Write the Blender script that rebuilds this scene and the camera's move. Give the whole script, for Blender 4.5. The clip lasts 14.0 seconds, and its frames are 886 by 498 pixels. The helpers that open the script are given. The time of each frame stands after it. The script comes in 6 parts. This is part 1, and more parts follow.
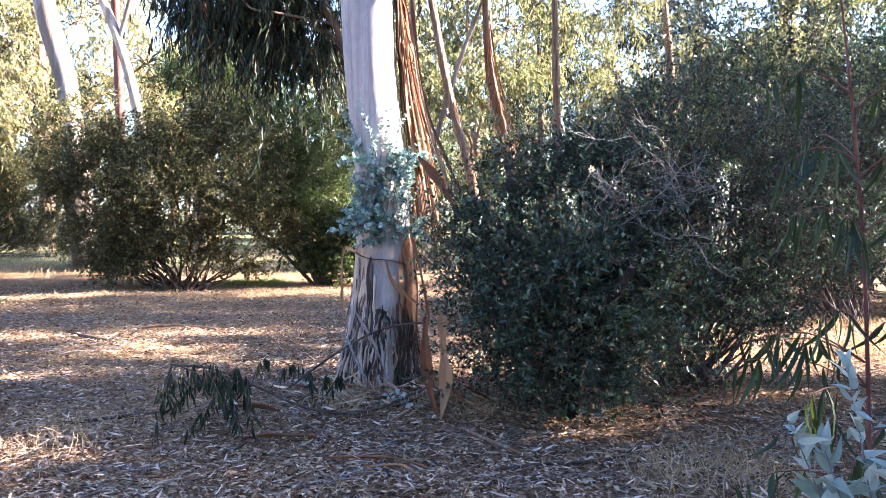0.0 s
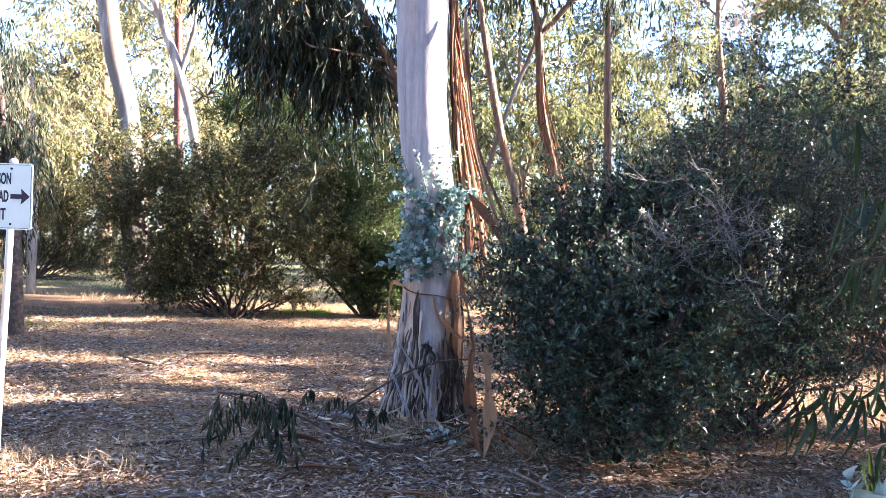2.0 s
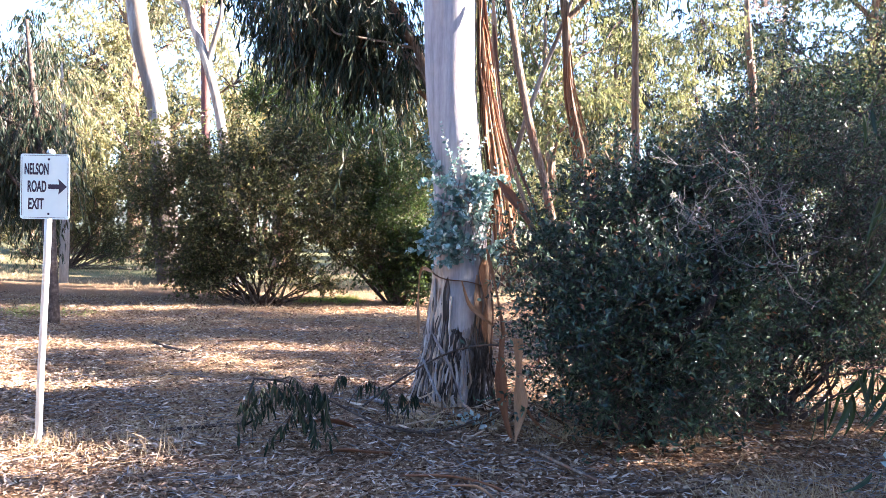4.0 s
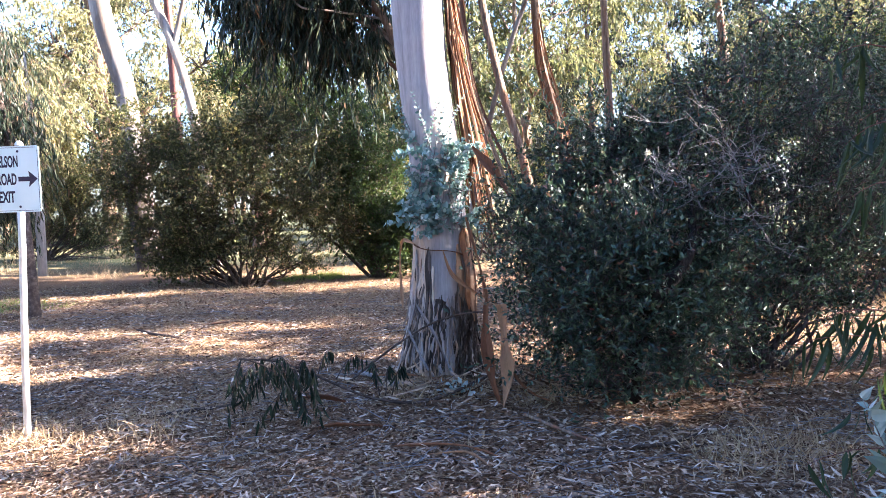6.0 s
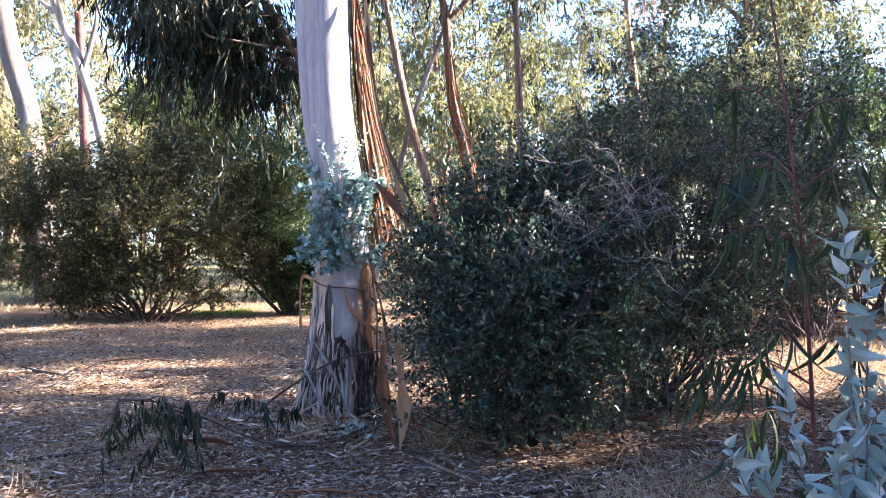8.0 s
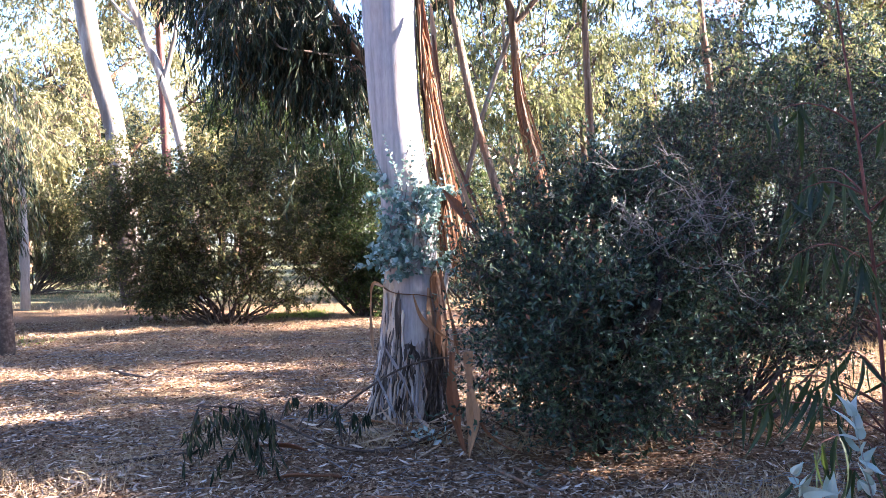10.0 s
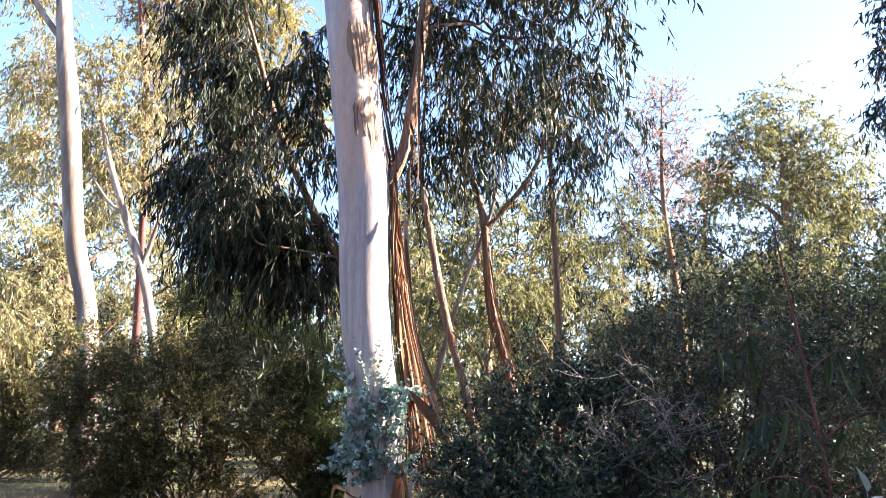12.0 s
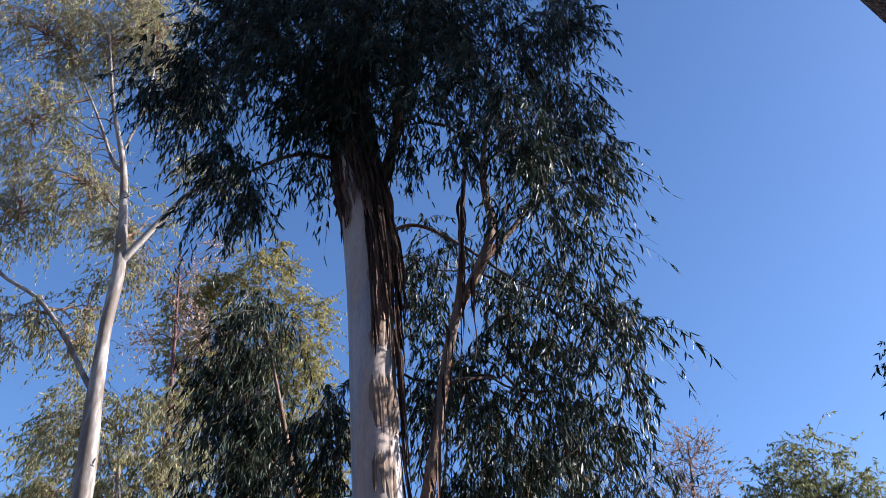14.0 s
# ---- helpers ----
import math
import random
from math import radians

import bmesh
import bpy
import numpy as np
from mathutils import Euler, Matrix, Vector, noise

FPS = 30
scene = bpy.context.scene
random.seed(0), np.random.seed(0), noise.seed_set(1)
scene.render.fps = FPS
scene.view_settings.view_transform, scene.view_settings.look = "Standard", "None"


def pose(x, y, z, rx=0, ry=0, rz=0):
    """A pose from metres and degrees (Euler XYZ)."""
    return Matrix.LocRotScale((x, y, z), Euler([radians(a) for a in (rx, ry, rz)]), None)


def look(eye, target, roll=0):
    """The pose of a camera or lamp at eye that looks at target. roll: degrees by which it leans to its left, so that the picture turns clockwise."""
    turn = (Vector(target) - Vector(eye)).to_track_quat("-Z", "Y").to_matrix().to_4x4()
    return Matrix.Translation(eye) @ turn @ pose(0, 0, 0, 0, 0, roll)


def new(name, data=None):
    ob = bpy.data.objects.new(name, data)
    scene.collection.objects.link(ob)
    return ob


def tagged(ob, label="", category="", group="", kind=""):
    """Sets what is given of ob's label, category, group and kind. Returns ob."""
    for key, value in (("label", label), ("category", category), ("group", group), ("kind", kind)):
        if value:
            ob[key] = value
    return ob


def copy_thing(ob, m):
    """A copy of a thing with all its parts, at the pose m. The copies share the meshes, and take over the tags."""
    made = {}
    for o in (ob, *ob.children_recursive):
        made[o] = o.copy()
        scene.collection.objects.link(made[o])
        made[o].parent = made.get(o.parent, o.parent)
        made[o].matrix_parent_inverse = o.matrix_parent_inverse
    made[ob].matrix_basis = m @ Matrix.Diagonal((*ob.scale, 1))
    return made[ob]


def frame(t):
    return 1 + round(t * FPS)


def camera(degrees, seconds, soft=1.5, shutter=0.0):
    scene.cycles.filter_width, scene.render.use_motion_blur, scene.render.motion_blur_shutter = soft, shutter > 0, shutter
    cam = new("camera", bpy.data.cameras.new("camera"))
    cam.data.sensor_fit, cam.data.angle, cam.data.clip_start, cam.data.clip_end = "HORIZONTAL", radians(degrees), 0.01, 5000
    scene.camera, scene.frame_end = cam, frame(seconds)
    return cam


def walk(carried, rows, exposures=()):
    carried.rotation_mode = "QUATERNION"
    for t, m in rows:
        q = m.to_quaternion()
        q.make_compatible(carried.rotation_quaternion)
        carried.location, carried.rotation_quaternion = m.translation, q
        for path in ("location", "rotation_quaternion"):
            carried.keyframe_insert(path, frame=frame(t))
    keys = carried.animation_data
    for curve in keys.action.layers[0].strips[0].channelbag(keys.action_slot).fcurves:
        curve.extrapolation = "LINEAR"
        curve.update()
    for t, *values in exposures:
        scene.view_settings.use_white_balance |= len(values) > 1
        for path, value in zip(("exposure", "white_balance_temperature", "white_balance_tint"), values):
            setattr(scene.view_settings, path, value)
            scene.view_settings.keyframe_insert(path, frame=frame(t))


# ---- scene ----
cam = camera(57.4, 14.0, soft=0.7)
PATH = [
    (0, (0.001, -0.008, 1.651), (-0.076, 1.988, 1.557), 0.4),
    (0.5, (-0.006, -0.019, 1.658), (-0.117, 1.977, 1.589), 0.3),
    (1, (-0.001, -0.029, 1.659), (-0.139, 1.965, 1.613), 0.8),
    (1.5, (-0.013, -0.032, 1.664), (-0.187, 1.96, 1.645), 1.6),
    (2, (-0.016, -0.034, 1.664), (-0.208, 1.957, 1.654), 2.0),
    (2.5, (-0.028, -0.039, 1.663), (-0.244, 1.949, 1.67), 2.7),
    (3, (-0.052, -0.055, 1.66), (-0.286, 1.931, 1.657), 2.5),
    (5.5, (-0.051, -0.068, 1.653), (-0.278, 1.916, 1.545), -0.7),
    (6, (-0.035, -0.07, 1.652), (-0.242, 1.916, 1.535), -1.7),
    (6.5, (-0.007, -0.04, 1.657), (-0.2, 1.948, 1.556), -1.9),
    (7, (0.008, -0.014, 1.658), (-0.162, 1.978, 1.588), -1.5),
    (7.5, (0.06, 0.014, 1.653), (-0.034, 2.011, 1.612), -1.2),
    (8, (0.146, 0.084, 1.636), (0.13, 2.084, 1.61), -0.4),
    (8.2, (0.176, 0.102, 1.637), (0.152, 2.101, 1.596), 0.2),
    (10.3, (0.196, 0.043, 1.735), (-0.012, 2.032, 1.709), -1.1),
    (10.5, (0.213, 0.042, 1.738), (0.012, 2.032, 1.74), -0.6),
    (11, (0.237, 0.017, 1.731), (0.078, 2.01, 1.811), 0.4),
    (11.5, (0.231, 0.014, 1.794), (0.102, 1.998, 2.012), 0.5),
    (12, (0.245, 0.002, 1.82), (0.12, 1.95, 2.253), 0.4),
    (12.5, (0.253, -0.031, 1.812), (0.131, 1.853, 2.474), 0.0),
    (13, (0.252, -0.015, 1.835), (0.13, 1.779, 2.71), 0.0),
    (13.5, (0.257, -0.042, 1.818), (0.119, 1.657, 2.864), 0.6),
    (14, (0.242, 0.064, 1.892), (0.083, 1.656, 3.092), 1.3),
]
EXPOSURES = [(0, 4.1, 5950, 18), (1.5, 3.94, 5900, 18), (3.0, 3.9, 5850, 18), (7.0, 3.88, 5750, 18), (8.0, 3.78, 5700, 19), (10.5, 3.85, 5850, 20), (11.5, 3.65, 5950, 20), (12.0, 3.3, 6300, 19), (12.2, 3.12, 6700, 16), (12.5, 2.62, 6950, 11), (13.0, 2.0, 5600, 13), (13.5, 1.8, 5400, 14), (14.0, 1.58, 5250, 14)]
walk(cam, [(t, look(eye, target, roll)) for t, eye, target, roll in PATH], EXPOSURES)

# ---- sky and sun ----
SUN_AZ, SUN_EL = math.atan2(0.985, 0.17), radians(26)      # azimuth from +y towards +x
world = bpy.data.worlds.new("sky")
scene.world = world
world.use_nodes = True
wn = world.node_tree
sky = wn.nodes.new("ShaderNodeTexSky")
sky.sky_type, sky.sun_disc = "NISHITA", False
sky.sun_elevation, sky.sun_rotation = SUN_EL, SUN_AZ
sky.air_density, sky.dust_density, sky.ozone_density = 1.0, 1.0, 3.2
wn.nodes["Background"].inputs["Strength"].default_value = 0.06
wn.links.new(sky.outputs[0], wn.nodes["Background"].inputs["Color"])
lamp = bpy.data.lights.new("sun", "SUN")
lamp.energy, lamp.angle, lamp.color = 5.0, radians(0.5), (1.0, 0.86, 0.66)
sun = new("sun", lamp)
sun.matrix_world = look((0, 0, 0), (-math.sin(SUN_AZ) * math.cos(SUN_EL), -math.cos(SUN_AZ) * math.cos(SUN_EL), -math.sin(SUN_EL)))


# ---- materials ----
def material(name, rough=0.7, spec=0.3):
    m = bpy.data.materials.new(name)
    m.use_nodes = True
    b = m.node_tree.nodes["Principled BSDF"]
    b.inputs["Roughness"].default_value = rough
    b.inputs["Specular IOR Level"].default_value = spec
    return m, m.node_tree, b


def node(nt, kind, **values):
    n = nt.nodes.new(kind)
    for k, v in values.items():
        n.inputs[k.replace("_", " ")].default_value = v
    return n


def ramp(nt, source, stops):
    r = nt.nodes.new("ShaderNodeValToRGB")
    el = r.color_ramp.elements
    while len(el) < len(stops):
        el.new(0.5)
    for e, (p, c) in zip(el, stops):
        e.position, e.color = p, (*c, 1)
    nt.links.new(source, r.inputs["Fac"])
    return r.outputs["Color"]


def mix(nt, fac, a, b, blend="MIX"):
    m = nt.nodes.new("ShaderNodeMix")
    m.data_type, m.blend_type = "RGBA", blend
    for v, i in ((fac, 0), (a, 6), (b, 7)):
        if isinstance(v, (int, float)):
            m.inputs[i].default_value = v
        elif isinstance(v, tuple):
            m.inputs[i].default_value = (*v, 1)
        else:
            nt.links.new(v, m.inputs[i])
    return m.outputs[2]


def noise_of(nt, scale, detail=4.0, stretch=(1, 1, 1), rough=0.6, coord="Object"):
    tc = nt.nodes.new("ShaderNodeTexCoord")
    mp = nt.nodes.new("ShaderNodeMapping")
    mp.inputs["Scale"].default_value = stretch
    nz = node(nt, "ShaderNodeTexNoise", Scale=scale, Detail=detail, Roughness=rough)
    nt.links.new(tc.outputs[coord], mp.inputs["Vector"])
    nt.links.new(mp.outputs["Vector"], nz.inputs["Vector"])
    return nz.outputs["Fac"]


def bump(nt, b, height, strength=0.5, distance=0.02):
    n = node(nt, "ShaderNodeBump", Strength=strength, Distance=distance)
    nt.links.new(height, n.inputs["Height"])
    nt.links.new(n.outputs["Normal"], b.inputs["Normal"])


def leaf_material(name, stops, glow=(0.16, 0.24, 0.04), share=0.3, rough=0.4, spec=0.5):
    """Leaf: each leaf takes its own tone; thin enough that light comes through."""
    m, nt, b = material(name, rough, spec)
    geo = nt.nodes.new("ShaderNodeNewGeometry")
    col = ramp(nt, geo.outputs["Random Per Island"], stops)
    fine = noise_of(nt, 9.0, 3.0)
    col = mix(nt, 0.35, col, ramp(nt, fine, [(0.3, (0.35, 0.35, 0.35)), (0.7, (0.75, 0.75, 0.75))]), "OVERLAY")
    nt.links.new(col, b.inputs["Base Color"])
    tr = nt.nodes.new("ShaderNodeBsdfTranslucent")
    nt.links.new(mix(nt, 0.5, col, glow), tr.inputs["Color"])
    ms = nt.nodes.new("ShaderNodeMixShader")
    ms.inputs[0].default_value = share
    nt.links.new(b.outputs[0], ms.inputs[1])
    nt.links.new(tr.outputs[0], ms.inputs[2])
    nt.links.new(ms.outputs[0], nt.nodes["Material Output"].inputs["Surface"])
    return m


def bark_material(name, low, mid, high, streak=(9, 9, 0.7), scale=1.0, rough=0.8, relief=0.5, patch=None, depth=0.02):
    """Bark: streaks that run up the stem, broad patches, fine relief."""
    m, nt, b = material(name, rough, 0.2)
    s = noise_of(nt, 1.6 * scale, 6.0, streak, 0.65)
    col = ramp(nt, s, [(0.28, low), (0.5, mid), (0.72, high)])
    if patch:
        p = noise_of(nt, 1.3 * scale, 3.0, (2.2, 2.2, 0.5), 0.5)
        col = mix(nt, ramp(nt, p, [(0.49, (0, 0, 0)), (0.58, (0.8, 0.8, 0.8))]), col, patch)
    g = noise_of(nt, 40 * scale, 3.0, (1, 1, 0.25))
    col = mix(nt, 0.3, col, ramp(nt, g, [(0.3, (0.3, 0.3, 0.3)), (0.7, (0.7, 0.7, 0.7))]), "OVERLAY")
    nt.links.new(col, b.inputs["Base Color"])
    h = nt.nodes.new("ShaderNodeMath")
    h.operation = "ADD"
    nt.links.new(s, h.inputs[0])
    nt.links.new(g, h.inputs[1])
    bump(nt, b, h.outputs[0], relief, depth)
    return m


def island_material(name, stops, rough=0.85, grain=60, streak=(1, 1, 1)):
    m, nt, b = material(name, rough, 0.2)
    geo = nt.nodes.new("ShaderNodeNewGeometry")
    obi = nt.nodes.new("ShaderNodeObjectInfo")
    add = nt.nodes.new("ShaderNodeMath")
    add.operation = "ADD"
    nt.links.new(geo.outputs["Random Per Island"], add.inputs[0])
    nt.links.new(obi.outputs["Random"], add.inputs[1])
    fr = nt.nodes.new("ShaderNodeMath")
    fr.operation = "FRACT"
    nt.links.new(add.outputs[0], fr.inputs[0])
    col = ramp(nt, fr.outputs[0], stops)
    g = noise_of(nt, grain, 4.0, streak)
    col = mix(nt, 0.5, col, ramp(nt, g, [(0.3, (0.25, 0.25, 0.25)), (0.7, (0.75, 0.75, 0.75))]), "OVERLAY")
    nt.links.new(col, b.inputs["Base Color"])
    bump(nt, b, g, 0.5, 0.006)
    return m


GUM = bark_material("smooth_gum_bark", (0.19, 0.18, 0.20), (0.335, 0.322, 0.338), (0.45, 0.425, 0.415), (8, 8, 0.35), 1.0, 0.6, 0.2, (0.43, 0.33, 0.27), 0.01)
WHITE_GUM = bark_material("white_gum_bark", (0.10, 0.085, 0.075), (0.26, 0.235, 0.215), (0.40, 0.37, 0.34), (4, 4, 0.5), 0.8, 0.65, 0.35, (0.13, 0.095, 0.075))
ROUGH = bark_material("fibrous_bark", (0.03, 0.022, 0.018), (0.09, 0.07, 0.06), (0.22, 0.19, 0.175), (16, 16, 1.0), 2.0, 0.95, 1.0, None, 0.05)
LIMB = bark_material("limb_bark", (0.07, 0.048, 0.036), (0.19, 0.135, 0.10), (0.36, 0.28, 0.22), (10, 10, 0.7), 1.8, 0.9, 0.9, (0.20, 0.10, 0.06))
STRIP = island_material("peeled_bark", [(0.0, (0.09, 0.04, 0.025)), (0.35, (0.19, 0.085, 0.045)), (0.65, (0.29, 0.15, 0.08)), (1.0, (0.42, 0.27, 0.17))], 0.75, 30, (6, 6, 0.5))
SLAB = island_material("weathered_bark_slab", [(0.0, (0.025, 0.02, 0.018)), (0.28, (0.085, 0.07, 0.064)), (0.55, (0.22, 0.185, 0.178)), (0.85, (0.42, 0.38, 0.37)), (1.0, (0.26, 0.17, 0.12))], 0.95, 40, (9, 9, 0.5))
PLATE = island_material("pale_bark_plate", [(0.0, (0.34, 0.25, 0.19)), (0.6, (0.46, 0.36, 0.29)), (1.0, (0.54, 0.46, 0.39))], 0.85, 30, (9, 9, 0.5))
TWIG = bark_material("twig_bark", (0.03, 0.02, 0.017), (0.07, 0.05, 0.04), (0.15, 0.115, 0.10), (3, 3, 3), 3.0, 0.85, 0.4)
# near-black bark for the crooked limb in the shrub
BLACK_LIMB = bark_material("near_black_limb_bark", (0.008, 0.007, 0.007), (0.018, 0.015, 0.014), (0.04, 0.034, 0.032), (6, 6, 1), 2.0, 0.95, 0.8)
BUSH_TWIG = bark_material("bush_twig_bark", (0.03, 0.02, 0.016), (0.075, 0.052, 0.04), (0.16, 0.12, 0.095), (3, 3, 3), 3.0, 0.85, 0.4)
GREY_TWIG = bark_material("grey_twig_bark", (0.11, 0.10, 0.105), (0.20, 0.185, 0.19), (0.32, 0.30, 0.30), (3, 3, 3), 3.0, 0.85, 0.4)
RED_STEM = bark_material("red_stem", (0.06, 0.028, 0.025), (0.12, 0.05, 0.045), (0.20, 0.10, 0.085), (3, 3, 1), 3.0, 0.6, 0.3)

# gum leaf for shaded crowns, their shade darkened into the colour
EUCA = leaf_material("shaded_eucalyptus_leaf", [(0.0, (0.010, 0.018, 0.013)), (0.4, (0.018, 0.029, 0.019)), (0.75, (0.032, 0.046, 0.028)), (0.93, (0.055, 0.06, 0.034)), (1.0, (0.12, 0.07, 0.04))], (0.05, 0.07, 0.03), share=0.11, rough=0.4, spec=0.14)
# the same gum leaf paled: low sun and haze are in the colour
EUCA_SUNLIT = leaf_material("sunlit_eucalyptus_leaf", [(0.0, (0.06, 0.07, 0.035)), (0.4, (0.19, 0.195, 0.095)), (0.85, (0.36, 0.335, 0.19)), (1.0, (0.44, 0.33, 0.2))], (0.42, 0.40, 0.20), 0.48, 0.55, 0.15)
# gum leaf with the gold of low sunlight mixed into its tones
SUN_GOLD_LEAF = leaf_material("sun_gilded_eucalyptus_leaf", [(0.0, (0.12, 0.125, 0.05)), (0.5, (0.23, 0.215, 0.085)), (1.0, (0.36, 0.28, 0.12))], (0.38, 0.32, 0.09), 0.42, 0.55, 0.15)
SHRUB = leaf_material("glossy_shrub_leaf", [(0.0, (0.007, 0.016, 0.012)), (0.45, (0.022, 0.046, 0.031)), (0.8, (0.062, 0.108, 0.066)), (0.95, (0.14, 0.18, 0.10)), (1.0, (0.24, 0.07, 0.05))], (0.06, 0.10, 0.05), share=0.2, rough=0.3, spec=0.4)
OLIVE = leaf_material("olive_shrub_leaf", [(0.0, (0.011, 0.014, 0.006)), (0.45, (0.034, 0.040, 0.016)), (0.75, (0.105, 0.108, 0.042)), (0.93, (0.30, 0.26, 0.12)), (1.0, (0.36, 0.19, 0.11))], (0.22, 0.24, 0.06), share=0.32, rough=0.45, spec=0.3)
GREEN = leaf_material("green_shrub_leaf", [(0.0, (0.009, 0.017, 0.007)), (0.5, (0.026, 0.047, 0.015)), (0.9, (0.07, 0.105, 0.032)), (1.0, (0.15, 0.16, 0.06))], share=0.3, rough=0.4, spec=0.3)
SILVER = leaf_material("silver_leaf", [(0.0, (0.15, 0.23, 0.22)), (0.5, (0.28, 0.38, 0.37)), (1.0, (0.52, 0.59, 0.60))], (0.35, 0.45, 0.38), 0.25, 0.6, 0.3)
SPROUT = leaf_material("sprout_leaf", [(0.0, (0.06, 0.13, 0.12)), (0.5, (0.15, 0.25, 0.24)), (0.8, (0.34, 0.45, 0.44)), (1.0, (0.58, 0.66, 0.65))], (0.30, 0.45, 0.36), 0.25, 0.6, 0.3)
SHRUB_TWIG = bark_material("shrub_twig_bark", (0.03, 0.024, 0.027), (0.075, 0.06, 0.064), (0.17, 0.14, 0.145), (3, 3, 3), 3.0, 0.85, 0.4)
# gum leaf between the sunlit and shaded tones; partial shade is in its colour
EUCA_HALF_LIT = leaf_material("half_lit_eucalyptus_leaf", [(0.0, (0.036, 0.05, 0.026)), (0.45, (0.105, 0.12, 0.055)), (0.85, (0.22, 0.21, 0.095)), (1.0, (0.34, 0.25, 0.12))], (0.29, 0.30, 0.11), 0.38, 0.55, 0.2)
SAPLING = leaf_material("sapling_leaf", [(0.0, (0.012, 0.024, 0.018)), (0.6, (0.022, 0.042, 0.028)), (1.0, (0.045, 0.07, 0.042))], share=0.2, rough=0.5, spec=0.18)
PINK_LEAF = leaf_material("withered_leaf", [(0.0, (0.22, 0.15, 0.125)), (0.6, (0.34, 0.25, 0.21)), (1.0, (0.42, 0.33, 0.27))], (0.4, 0.27, 0.2), 0.3, 0.8, 0.1)
# peeled bark under the crown, its shade painted in as darker brown
SHADED_STRIP = island_material("shaded_peeled_bark", [(0.0, (0.022, 0.013, 0.010)), (0.5, (0.055, 0.031, 0.022)), (1.0, (0.14, 0.08, 0.055))], 0.85, 30, (6, 6, 0.5))
BROWN_PLATE = island_material("brown_bark_plate", [(0.0, (0.13, 0.085, 0.06)), (0.6, (0.24, 0.17, 0.125)), (1.0, (0.36, 0.28, 0.22))], 0.85, 20, (6, 6, 0.5))
TAN = island_material("tan_bark", [(0.0, (0.30, 0.17, 0.10)), (1.0, (0.42, 0.27, 0.17))], 0.8, 30, (9, 9, 0.5))
LITTER = island_material("leaf_litter", [(0.0, (0.04, 0.021, 0.012)), (0.3, (0.11, 0.062, 0.038)), (0.55, (0.26, 0.165, 0.105)), (0.82, (0.42, 0.305, 0.215)), (1.0, (0.56, 0.45, 0.345))], 0.9, 50)
PALE_LITTER = island_material("bleached_leaf_litter", [(0.0, (0.06, 0.036, 0.025)), (0.35, (0.18, 0.12, 0.085)), (0.7, (0.36, 0.27, 0.21)), (1.0, (0.56, 0.47, 0.40))], 0.9, 50)
STRAW = leaf_material("dry_grass", [(0.0, (0.24, 0.165, 0.095)), (0.6, (0.38, 0.28, 0.175)), (1.0, (0.50, 0.40, 0.27))], (0.45, 0.32, 0.17), 0.25, 0.8, 0.2)
GRASS = leaf_material("fresh_grass", [(0.0, (0.10, 0.15, 0.03)), (1.0, (0.22, 0.28, 0.07))], (0.3, 0.4, 0.06), 0.35, 0.6)
PETAL = island_material("pale_flower", [(0.0, (0.6, 0.55, 0.4)), (1.0, (0.75, 0.72, 0.6))], 0.7)


def ground_material():
    m, nt, b = material("litter_soil", 0.95, 0.15)
    fine = noise_of(nt, 28, 8.0, (1, 1, 1), 0.7)
    chips = noise_of(nt, 90, 4.0, (1, 1, 1), 0.7)
    broad = noise_of(nt, 0.55, 4.0)
    col = ramp(nt, fine, [(0.3, (0.055, 0.03, 0.018)), (0.48, (0.16, 0.092, 0.055)), (0.62, (0.30, 0.19, 0.12)), (0.78, (0.46, 0.34, 0.24))])
    col = mix(nt, ramp(nt, broad, [(0.42, (0, 0, 0)), (0.6, (0.7, 0.7, 0.7))]), col, mix(nt, 0.5, col, (0.30, 0.17, 0.09)))
    col = mix(nt, 0.55, col, ramp(nt, chips, [(0.3, (0.2, 0.2, 0.2)), (0.7, (0.8, 0.8, 0.8))]), "OVERLAY")
    # dry grass and green shoots take over in the clearing beyond the shrubs
    tc = nt.nodes.new("ShaderNodeTexCoord")
    sep = nt.nodes.new("ShaderNodeSeparateXYZ")
    nt.links.new(tc.outputs["Object"], sep.inputs[0])
    mr = node(nt, "ShaderNodeMapRange", From_Min=18.5, From_Max=24.0)
    nt.links.new(sep.outputs["Y"], mr.inputs["Value"])
    far = ramp(nt, noise_of(nt, 1.7, 6.0), [(0.35, (0.06, 0.07, 0.035)), (0.55, (0.11, 0.11, 0.055)), (0.7, (0.18, 0.15, 0.085))])
    col = mix(nt, mr.outputs[0], col, far)
    nt.links.new(col, b.inputs["Base Color"])
    h = nt.nodes.new("ShaderNodeMath")
    h.operation = "ADD"
    nt.links.new(fine, h.inputs[0])
    nt.links.new(chips, h.inputs[1])
    bump(nt, b, h.outputs[0], 0.9, 0.03)
    return m


SOIL = ground_material()


# ---- mesh helpers ----
def unit(v):
    return v / np.maximum(np.linalg.norm(v, axis=-1, keepdims=True), 1e-9)


